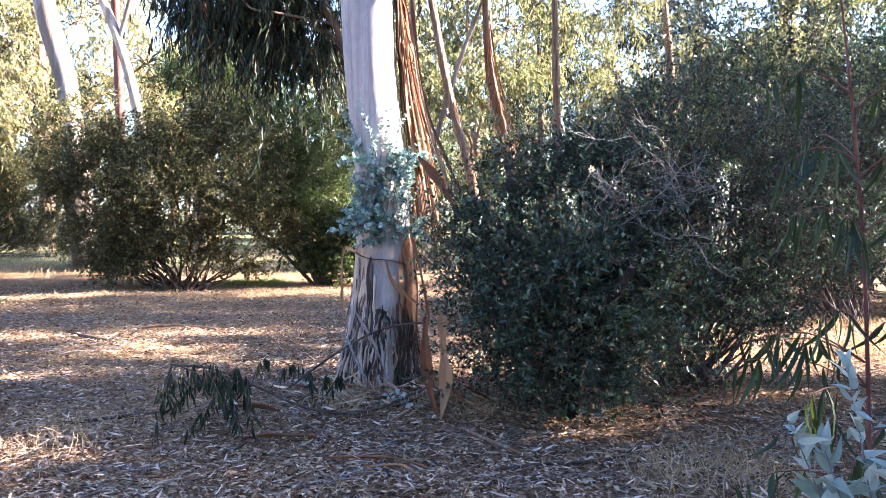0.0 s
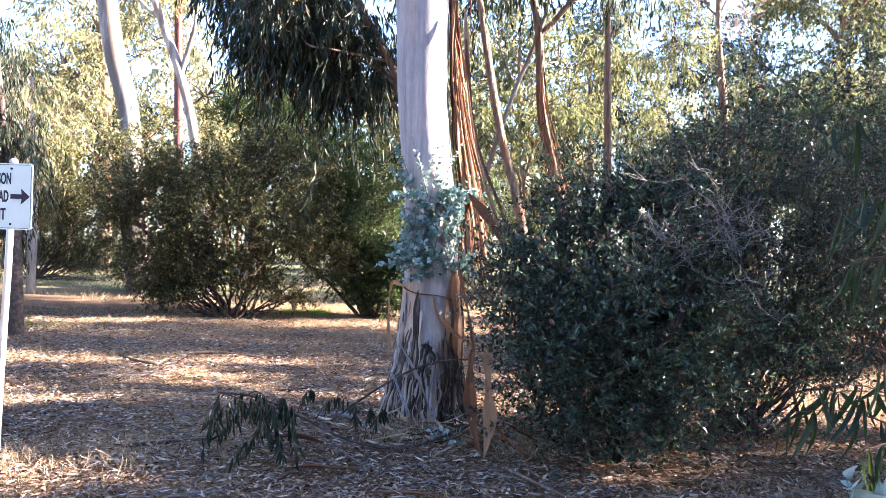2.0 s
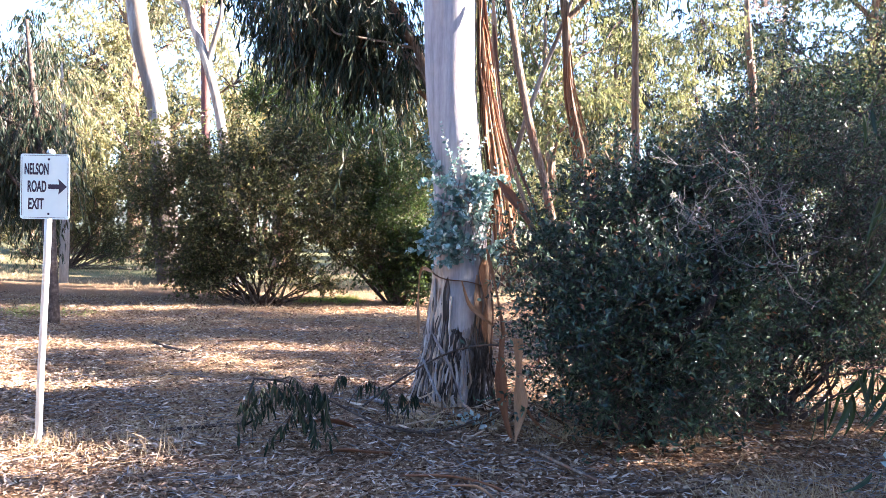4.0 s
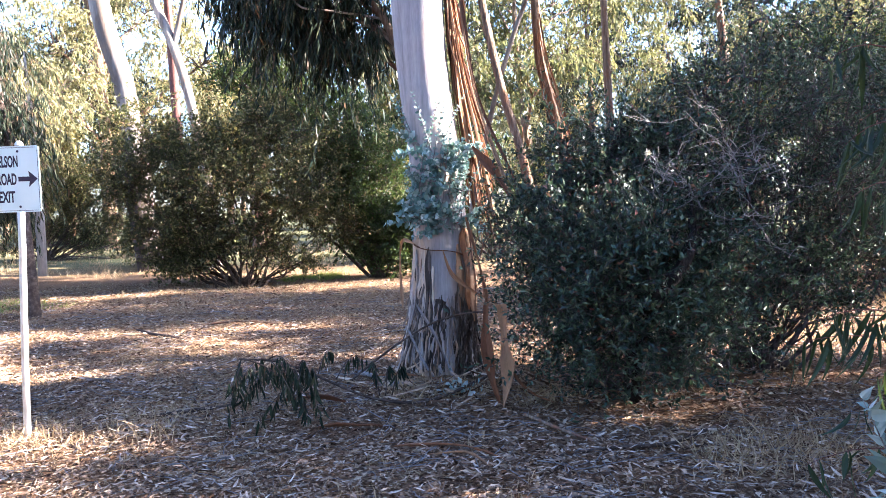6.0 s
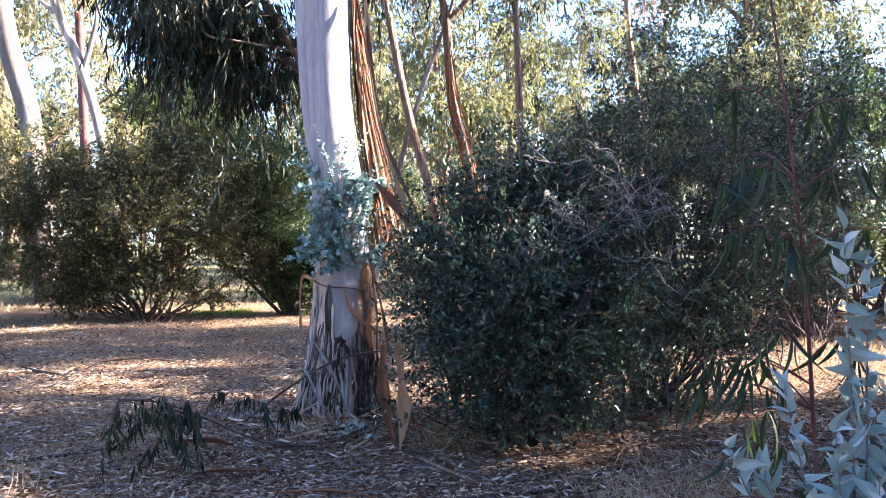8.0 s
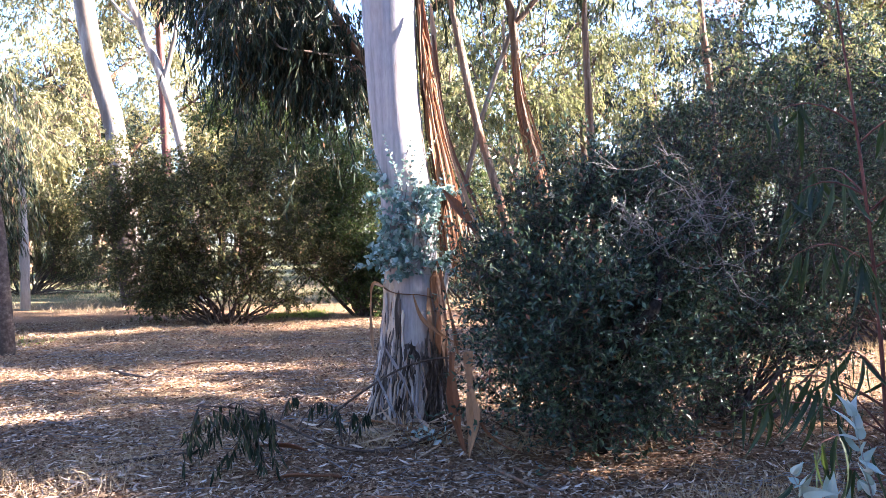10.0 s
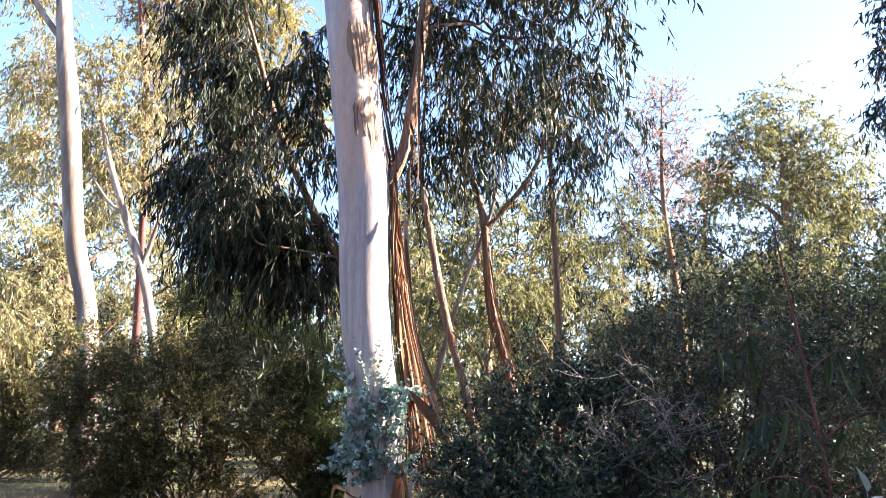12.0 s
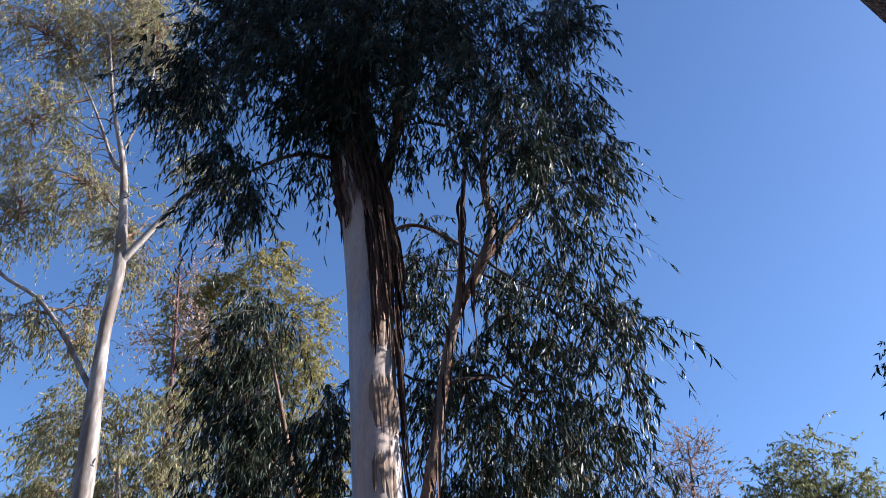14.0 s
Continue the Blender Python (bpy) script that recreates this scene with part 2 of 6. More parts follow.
class Shape:
    """Gathers vertices and faces, then makes one mesh of them."""

    def __init__(self):
        self.v, self.f, self.n = [], [], 0

    def add(self, verts, *faces):
        verts = np.asarray(verts, float).reshape(-1, 3)
        self.v.append(verts)
        for f in faces:
            self.f.append(np.asarray(f, int) + self.n)
        self.n += len(verts)
        return self

    def mesh(self, name, mat, smooth=False):
        me = bpy.data.meshes.new(name)
        v = np.concatenate(self.v)
        total = np.concatenate([np.full(len(f), f.shape[1]) for f in self.f])
        loops = np.concatenate([f.ravel() for f in self.f])
        me.vertices.add(len(v))
        me.vertices.foreach_set("co", v.ravel().astype(np.float32))
        me.loops.add(len(loops))
        me.loops.foreach_set("vertex_index", loops.astype(np.int32))
        me.polygons.add(len(total))
        me.polygons.foreach_set("loop_start", np.concatenate([[0], np.cumsum(total)[:-1]]).astype(np.int32))
        me.polygons.foreach_set("use_smooth", np.full(len(total), smooth))
        me.materials.append(mat)
        me.update(calc_edges=True)
        return me


def part(name, shape, mat, parent=None, label="", smooth=False):
    ob = new(name, shape.mesh(name, mat, smooth))
    ob.parent = parent
    if label:
        ob["label"] = label
    return ob


def thing(name, at, label, category, group=""):
    ob = new(name)
    ob.empty_display_size = 0.2
    ob.location = at
    return tagged(ob, label, category, group)


def settle(ob):
    """Keeps parts, built in world places, where they are under a base that stands elsewhere."""
    for c in ob.children:
        c.matrix_parent_inverse = Matrix.Translation(-ob.location)


def spline(points, steps):
    """A smooth run of rows through the rows given (places, radii)."""
    p = np.asarray(points, float)
    q = np.concatenate([[2 * p[0] - p[1]], p, [2 * p[-1] - p[-2]]])
    out = []
    for i in range(1, len(q) - 2):
        for t in np.linspace(0, 1, steps, endpoint=False):
            a, b, c, d = q[i - 1], q[i], q[i + 1], q[i + 2]
            out.append(0.5 * (2 * b + (c - a) * t + (2 * a - 5 * b + 4 * c - d) * t * t + (3 * b - a - 3 * c + d) * t ** 3))
    return np.array(out + [p[-1]])


def tubes(shape, path, radius, sides=5, cap=False, wobble=None):
    """Round stems: path (n, k, 3), radius (n, k)."""
    path, radius = np.asarray(path, float), np.asarray(radius, float)
    n, k, _ = path.shape
    tangent = unit(np.gradient(path, axis=1))
    ref = np.where(np.abs(tangent[..., 2:3]) > 0.9, [[[1.0, 0, 0]]], [[[0, 0, 1.0]]])
    ref = np.broadcast_to(ref[:, :1], tangent.shape)
    u = unit(np.cross(tangent, ref))
    w = np.cross(tangent, u)
    a = np.arange(sides) / sides * 2 * np.pi
    ring = u[:, :, None] * np.cos(a)[None, None, :, None] + w[:, :, None] * np.sin(a)[None, None, :, None]
    rad = radius[:, :, None, None] if wobble is None else radius[:, :, None, None] * wobble[..., None]
    v = path[:, :, None] + ring * rad
    j = np.arange(sides)
    base = (np.arange(n)[:, None, None] * k + np.arange(k - 1)[None, :, None]) * sides
    f = np.stack([base + j, base + (j + 1) % sides, base + sides + (j + 1) % sides, base + sides + j], -1).reshape(-1, 4)
    shape.add(v.reshape(-1, 3), f)
    if cap:
        ends = (np.arange(n)[:, None] * k + k - 1) * sides + j[None]
        shape.f.append(ends + shape.n - n * k * sides)
    return shape


def sickles(shape, base, along, length, width, curl=0.25, rng=None, side=None):
    """Long curved leaves: base (n, 3), unit direction (n, 3)."""
    n = len(base)
    side = unit(np.cross(along, rng.normal(size=(n, 3)))) if side is None else side
    up = np.cross(side, along)
    bend = (rng.uniform(-1, 1, n) * curl)[:, None]
    lift = (rng.uniform(-1, 1, n) * curl * 0.6)[:, None]
    L, W = length[:, None], width[:, None]
    rows = []
    for t, w in ((0, 0.0), (0.3, 0.5), (0.65, 0.38), (1, 0.0)):
        c = base + along * L * t + (side * bend + up * lift) * L * t * t
        rows += [c] if w == 0 else [c - side * W * w, c + side * W * w]
    v = np.stack(rows, 1)
    o = np.arange(n)[:, None] * 6
    return shape.add(v.reshape(-1, 3), o + np.array([0, 2, 1]), o + np.array([1, 2, 4, 3]), o + np.array([3, 4, 5]))


def ovals(shape, base, along, length, width, rng, fold=0.25, widest=0.5, side=None):
    """Short leaves, folded a little along the midrib."""
    n = len(base)
    side = unit(np.cross(along, rng.normal(size=(n, 3)))) if side is None else side
    up = np.cross(side, along)
    L, W = length[:, None], width[:, None]
    mid = base + along * L * widest + up * W * fold
    v = np.stack([base, mid + side * W * 0.5, base + along * L, mid - side * W * 0.5], 1)
    o = np.arange(n)[:, None] * 4
    return shape.add(v.reshape(-1, 3), o + np.array([0, 1, 2]), o + np.array([0, 2, 3]))


def blades(shape, base, along, length, width, rng, curl=0.3, outline=((0.0, 0.06), (0.12, 0.55), (0.3, 0.95), (0.5, 1.0), (0.7, 0.78), (0.88, 0.36), (1.0, 0.0)), fold=0.18):
    """Finely drawn leaves for plants close by: a folded blade with a rounded outline and a curve along it."""
    n = len(base)
    side = unit(np.cross(along, rng.normal(size=(n, 3))))
    up = np.cross(side, along)
    bend = (rng.uniform(-1, 1, n) * curl)[:, None]
    lift = (rng.uniform(-1, 1, n) * curl)[:, None]
    L, W = length[:, None], width[:, None]
    rows = []
    for t, w in outline:
        c = base + along * L * t + (side * bend + up * lift) * L * t * t
        rows += [c - side * W * w * 0.5 + up * W * w * fold, c, c + side * W * w * 0.5 + up * W * w * fold]
    v = np.stack(rows, 1)
    k = len(outline)
    o = np.arange(n)[:, None, None] * (3 * k)
    q = np.array([[3 * i + j, 3 * i + j + 1, 3 * i + j + 4, 3 * i + j + 3] for i in range(k - 1) for j in (0, 1)])[None]
    return shape.add(v.reshape(-1, 3), (o + q).reshape(-1, 4))


def ball(rng, n):
    return unit(rng.normal(size=(n, 3))) * rng.uniform(0, 1, (n, 1)) ** (1 / 2.4)


def foliage(rng, blobs, limbs, clumps=7, sprays=10, leaves=12, leaf=(0.14, 0.02), twig=0.5, droop=1.0, kind="sickle", thick=0.02, spread=0.26):
    """Clumps of sprays inside loose masses (x, y, z, rx, ry, rz); boughs run to the clumps from the nearest limb."""
    wood, crown = Shape(), Shape()
    share = np.array([m[6] if len(m) > 6 else 1.0 for m in blobs])
    b = np.array([m[:6] for m in blobs], float)
    size = b[:, 3:].mean(1)
    per = np.maximum(2, np.round(share * clumps * (size / size.mean()) ** 1.6)).astype(int)
    which = np.repeat(np.arange(len(b)), per)
    c, r = b[which, :3], b[which, 3:]
    hub = c + ball(rng, len(c)) * r
    pts = np.asarray(limbs, float)
    s8 = np.linspace(0, 1, 9)[:, None]
    for m in b:
        i = np.argsort(((pts - m[:3]) ** 2).sum(-1) + 1.2 * np.maximum(0, pts[:, 2] - m[2]))[rng.integers(0, 3)]
        g = np.linalg.norm(m[:3] - pts[i])
        run = pts[i] + (m[:3] - pts[i]) * s8 + np.array([0, 0, 0.14 * g]) * np.sin(s8 * np.pi) + rng.normal(size=(9, 3)) * 0.03 * g * np.sin(s8 * np.pi)
        tubes(wood, run[None], (thick * (1.3 - s8[:, 0]))[None], 6)
        pts = np.concatenate([pts, run[2:]])
    cost = ((hub[:, None] - pts[None]) ** 2).sum(-1) + 1.2 * np.maximum(0, pts[None, :, 2] - hub[:, None, 2])
    near = pts[np.argmin(cost * rng.uniform(0.5, 1.6, cost.shape), 1)]
    gap = np.linalg.norm(hub - near, axis=1, keepdims=True)
    t = np.linspace(0, 1, 6)[None, :, None]
    arch = near[:, None] + (hub - near)[:, None] * t + np.array([0, 0, 1.0]) * (0.12 * gap)[:, None] * np.sin(t * np.pi) + rng.normal(size=(len(hub), 6, 3)) * (0.035 * gap)[:, None] * np.sin(t * np.pi)
    tubes(wood, arch, thick * 0.55 * (1.15 - t[..., 0]) * np.clip(gap, 0.4, 1.2), 4)
    # sprays
    h = np.repeat(hub, sprays, 0)
    hr = np.repeat(r, sprays, 0)
    start = h + rng.normal(size=h.shape) * hr * spread * 0.35
    out = unit(unit(rng.normal(size=h.shape)) + 0.5 * unit(h - np.repeat(c, sprays, 0)) + np.array([0, 0, -0.35 * droop + 0.15]))
    L = twig * rng.uniform(0.5, 1.2, (len(h), 1)) * np.where(rng.random((len(h), 1)) < 0.1, 1.8, 1.0)
    tt = np.linspace(0, 1, 4)[None, :, None]
    line = start[:, None] + out[:, None] * L[:, None] * tt + np.array([0, 0, -0.55 * droop]) * L[:, None] * tt ** 2 + rng.normal(size=(len(h), 4, 3)) * 0.03 * L[:, None]
    tubes(wood, line, np.broadcast_to(thick * 0.22 * (1.1 - tt[..., 0]), (len(h), 4)), 3)
    s = rng.uniform(0.12, 1.0, (len(h), leaves))
    i = np.minimum((s * 3).astype(int), 2)
    k = (s * 3 - i)[..., None]
    rows = np.arange(len(h))[:, None]
    base = (line[rows, i] * (1 - k) + line[rows, i + 1] * k).reshape(-1, 3)
    n = len(base)
    fwd = np.repeat(out, leaves, 0)
    along = unit(rng.normal(size=(n, 3)) * (0.36 if kind == "sickle" else 0.55) + fwd * 0.35 + np.array([0, 0, -droop]))
    ll = leaf[0] * rng.uniform(0.55, 1.3, n)
    if kind == "sickle":
        sickles(crown, base, along, ll, leaf[1] * rng.uniform(0.7, 1.2, n), 0.3, rng)
    else:
        flat_side = unit(np.cross(along, np.array([0, 0, 1.0]) + rng.normal(size=(n, 3)) * 0.65))
        ovals(crown, base, along, ll, leaf[1] * rng.uniform(0.7, 1.2, n), rng, side=flat_side)
    return wood, crown


def stem(shape, rows, sides=12, steps=6, rough=0.06, seed=0, flute=0):
    """One trunk or limb through rows (x, y, z, radius)."""
    r = np.random.default_rng(seed)
    s = spline(rows, steps)
    a = np.arange(sides) / sides * 2 * np.pi
    ph = r.uniform(0, 6, 4)
    z = s[:, 2:3]
    w = 1 + rough * (np.sin(2 * a + ph[0] + 1.1 * z) + 0.7 * np.sin(3 * a + ph[1] - 1.7 * z) + 0.5 * np.sin(5 * a + ph[2] + 2.3 * z)) / 2
    if flute:
        w = w + flute * np.sin(7 * a + ph[3]) * np.exp(-z / 0.5)
    tubes(shape, s[None, :, :3], s[None, :, 3], sides, True, w[None])
    return s


def bough(rng, start, end, r0, r1, sag=0.12, k=5):
    """Rows of a limb that rises from start and bows over to end."""
    start, end = np.asarray(start, float), np.asarray(end, float)
    d = np.linalg.norm(end - start)
    rows = []
    for t in np.linspace(0, 1, k):
        p = start + (end - start) * t + np.array([0, 0, sag * d]) * math.sin(t * math.pi) + rng.normal(size=3) * 0.05 * d * math.sin(t * math.pi)
        rows.append((*p, r0 + (r1 - r0) * t ** 0.7))
    return rows


def tree(name, label, rows, blobs, leaf_mat, bark, seed, limbs=(), category="tree", group="", sides=10, first=0.35, **kw):
    """A tree: trunk, limbs, boughs and a crown of leaves."""
    rng = np.random.default_rng(seed)
    base = thing(name, rows[0][:3], label, category, group)
    sh = Shape()
    s = stem(sh, rows, sides, 6, 0.07, seed)
    part("trunk", sh, bark, base, smooth=True)
    pts = [s[int(len(s) * first):, :3]]
    made = [list(l) for l in limbs]
    if not made:
        top = s[-1, 2]
        for b in blobs:
            z = np.clip(b[2] - 0.7 * math.hypot(b[0] - s[-1, 0], b[1] - s[-1, 1]) - 0.4 * b[5], s[int(len(s) * first), 2], top)
            i = int(np.argmin(np.abs(s[:, 2] - z)))
            made.append(bough(rng, s[i, :3], b[:3], s[i, 3] * 0.5, max(0.012, s[i, 3] * 0.12)))
    for i, l in enumerate(made):
        ls = Shape()
        q = stem(ls, l, 7, 4, 0.06, seed + i + 1)
        part("limb", ls, bark, base, smooth=True)
        pts.append(q[:, :3])
    wood, crown = foliage(rng, blobs, np.concatenate(pts), **kw)
    tagged(part("branchwork", wood, TWIG if bark is not WHITE_GUM else LIMB, base), kind="stuff")
    part("crown", crown, leaf_mat, base)
    settle(base)
    return base


def shrub(name, label, foot, blobs, leaf_mat, seed, stems=16, stem_r=0.02, bark=TWIG, group="", category="shrub", reach=0.35, **kw):
    """A many-stemmed shrub."""
    rng = np.random.default_rng(seed)
    base = thing(name, foot, label, category, group)
    b = np.array([m[:6] for m in blobs], float)
    pts = []
    for i in range(stems):
        sh = Shape()
        m = b[i % len(b)]
        end = m[:3] + ball(rng, 1)[0] * m[3:] * 0.8
        a = rng.uniform(0, 6.28)
        s0 = np.array(foot) + np.array([math.cos(a), math.sin(a), 0]) * rng.uniform(0.05, reach)
        s0[2] = foot[2] - 0.05
        q = stem(sh, bough(rng, s0, end, stem_r * rng.uniform(0.6, 1.3), stem_r * 0.25, -0.06), 6, 4, 0.05, seed + i)
        pts.append(q[4:, :3])
        part("stem", sh, bark, base, smooth=True)
    wood, crown = foliage(rng, blobs, np.concatenate(pts), **kw)
    tagged(part("branchwork", wood, bark, base), kind="stuff")
    part("foliage", crown, leaf_mat, base)
    settle(base)
    return base


def ribbon(shape, rows, width, thick=0.004, twist=0.0, facing=(0, -1, 0), cup=0.25, head=0.4):
    """A strip of bark through rows (x, y, z), with thickness, a cupped section and a tapering end."""
    p = spline(rows, 5)
    k = len(p)
    t = np.linspace(0, 1, k)
    tan = unit(np.gradient(p, axis=0))
    side = unit(np.cross(tan, np.asarray(facing, float) + 1e-4))
    ang = (twist * t)[:, None]
    up = np.cross(side, tan)
    side, up = side * np.cos(ang) + up * np.sin(ang), up * np.cos(ang) - side * np.sin(ang)
    w = (width * (0.7 + 0.3 * np.sin(t * 9 + p[0, 0] * 40)) * np.clip((1.02 - t) * 6, 0.15, 1) * np.clip(t * 7 + head, 0, 1))[:, None]
    l, m, r = p - side * w * 0.5 + up * w * cup, p, p + side * w * 0.5 + up * w * cup
    v = np.stack([l, m, r, r - up * thick, m - up * thick, l - up * thick], 1).reshape(-1, 3)
    o = np.arange(k - 1)[:, None, None] * 6
    j = np.arange(6)[None, :, None]
    f = np.concatenate([o + j, o + (j + 1) % 6, o + 6 + (j + 1) % 6, o + 6 + j], 2).reshape(-1, 4)
    shape.add(v, f, np.array([[0, 1, 4, 5], [1, 2, 3, 4]]), np.array([[0, 1, 4, 5], [1, 2, 3, 4]])[:, ::-1] + (k - 1) * 6)
    return shape


# ---- ground ----
def relief(x, y):
    """Gentle unevenness of the ground, gone far off."""
    near = np.exp(-((x / 30) ** 2 + ((y - 8) / 30) ** 2))
    return near * (0.018 * np.sin(1.3 * x + 0.7 * y) + 0.014 * np.sin(2.9 * y - 1.1 * x + 1) + 0.008 * np.sin(6.1 * x + 4.7 * y) + 0.006 * np.sin(9.3 * y - 5 * x)) - 0.01


def build_ground():
    u = np.linspace(-1, 1, 221)
    g = 14 * u + 500 * u ** 7
    x, y = np.meshgrid(g, g + 9, indexing="ij")
    z = relief(x, y)
    n = len(u)
    i = (np.arange(n - 1)[:, None] * n + np.arange(n - 1)[None]).reshape(-1, 1)
    sh = Shape().add(np.stack([x, y, z], -1), i + np.array([0, n, n + 1, 1]))
    tagged(part("ground", sh, SOIL, smooth=True), "dry woodland ground of brown soil under leaf litter", "ground", kind="structure")


build_ground()

# ---- main eucalyptus ----
TRUNK = [(-0.9, 7.75, -0.1, 0.37), (-0.9, 7.75, 0.1, 0.345), (-0.88, 7.75, 0.5, 0.305), (-0.87, 7.75, 1.0, 0.275), (-0.9, 7.75, 2.0, 0.248), (-1.0, 7.75, 3.0, 0.242), (-1.06, 7.75, 4.2, 0.255),
         (-1.16, 7.75, 5.1, 0.25), (-1.3, 7.75, 6.5, 0.26), (-1.42, 7.78, 7.6, 0.29), (-1.6, 7.8, 8.6, 0.28), (-1.8, 7.85, 9.6, 0.27), (-1.95, 7.9, 10.7, 0.26), (-2.0, 8.0, 13.0, 0.2), (-1.9, 8.2, 16.5, 0.1)]
MAIN_BOUGHS = [
    [(-0.95, 7.8, 4.0, 0.072), (-0.66, 7.8, 4.6, 0.061), (-0.52, 7.9, 5.8, 0.061), (-0.38, 7.9, 6.8, 0.058), (-0.12, 7.95, 7.5, 0.061), (0.05, 8.0, 8.2, 0.058), (-0.05, 8.05, 9.2, 0.043), (0.1, 8.2, 11.0, 0.022)],
    [(-0.4, 7.9, 6.7, 0.036), (-0.33, 7.9, 7.4, 0.032), (-0.3, 7.95, 8.8, 0.029), (-0.2, 8.1, 10.4, 0.014)],
    [(-1.5, 7.8, 8.1, 0.086), (-1.25, 7.9, 9.6, 0.079), (-1.15, 7.9, 11.4, 0.072), (-0.9, 8.2, 14.0, 0.036)],
    [(-1.45, 7.8, 7.8, 0.026), (-0.95, 7.85, 8.15, 0.023), (-0.4, 8.1, 8.05, 0.02), (0.5, 8.5, 7.6, 0.014), (1.5, 8.5, 7.2, 0.008)],
    [(-1.9, 7.9, 10.3, 0.072), (-2.8, 7.8, 11.2, 0.05), (-4.2, 8.2, 11.6, 0.022)],
    [(-1.7, 7.85, 9.2, 0.043), (-2.6, 8.0, 9.6, 0.029), (-3.5, 8.2, 9.4, 0.014)],
    [(-0.1, 8.0, 7.6, 0.043), (0.5, 8.2, 8.6, 0.032), (1.1, 8.5, 10.2, 0.022), (1.3, 8.4, 11.8, 0.011)],
]
MAIN_LEFT = [(-4.8, 8.4, 11.8, 0.87, 0.85, 1.07), (-3.5, 8.2, 9.2, 0.48, 0.58, 0.73), (-2.8, 7.4, 10.7, 0.83, 0.73, 0.91), (-2.1, 8.7, 13.0, 1.1, 0.88, 0.9), (-1.0, 9.4, 14.3, 1.2, 0.96, 1.2), (0.2, 7.6, 11.1, 0.83, 0.73, 0.91),
             (1.2, 8.4, 12.0, 0.64, 0.81, 1.01), (1.2, 8.8, 10.1, 0.59, 0.74, 0.92), (0.4, 7.1, 9.0, 0.42, 0.56, 0.7), (-1.7, 7.0, 10.9, 0.7, 0.5, 0.8), (-1.0, 7.0, 11.8, 0.8, 0.6, 0.8), (-2.4, 7.1, 12.2, 0.9, 0.6, 0.8), (-3.6, 7.6, 12.6, 1.0, 0.7, 0.8)]
MAIN_RIGHT = [(1.2, 8.5, 7.9, 0.58, 0.52, 0.65), (1.55, 8.4, 6.8, 0.48, 0.66, 0.82), (0.9, 9.1, 7.5, 0.67, 0.54, 0.67), (0.1, 9.7, 8.3, 0.65, 0.78, 0.97), (0.5, 8.7, 6.1, 0.6, 0.48, 0.54), (-0.1, 9.5, 6.8, 0.52, 0.53, 0.67),
              (1.2, 8.9, 6.0, 0.41, 0.33, 0.41), (-0.9, 9.5, 8.6, 0.49, 0.78, 0.98), (-0.7, 9.3, 6.7, 0.37, 0.7, 0.88), (0.1, 9.7, 5.7, 0.65, 0.52, 0.43), (-0.5, 7.4, 9.4, 0.5, 0.4, 0.7), (0.5, 7.6, 8.1, 0.45, 0.4, 0.6), (-2.1, 7.4, 9.9, 0.5, 0.4, 0.6), (-1.5, 7.2, 10.0, 0.5, 0.3, 0.6), (-1.0, 7.2, 9.2, 0.4, 0.3, 0.6), (-0.7, 7.3, 10.4, 0.5, 0.35, 0.6), (-2.05, 9.4, 6.7, 0.36, 0.5, 0.5), (-2.0, 9.5, 5.8, 0.36, 0.5, 0.5), (-1.9, 9.4, 5.1, 0.32, 0.4, 0.4), (-2.3, 9.6, 6.2, 0.3, 0.4, 0.5, 0.8),
              (-2.15, 7.6, 9.4, 0.4, 0.4, 0.6), (-2.05, 7.8, 10.3, 0.5, 0.4, 0.6), (-2.6, 7.8, 10.0, 0.45, 0.4, 0.5), (-1.9, 7.6, 11.2, 0.6, 0.4, 0.6)]
MAIN_TOP = [(-4.1, 8.9, 15.0, 1.5, 1.6, 1.2), (-1.2, 9.0, 17.0, 2.0, 1.8, 1.6), (0.8, 8.4, 14.4, 1.2, 1.2, 1.1)]


def trunk_at(z):
    s = np.array(TRUNK)
    return np.array([np.interp(z, s[:, 2], s[:, i]) for i in (0, 1, 3)])


def on_trunk(angle, z, out=0.0):
    """A place on the trunk's skin; angle 0 faces the camera, positive to the right."""
    x, y, r = trunk_at(z)
    a = radians(angle)
    return (x + (r + out) * math.sin(a), y - (r + out) * math.cos(a), z)


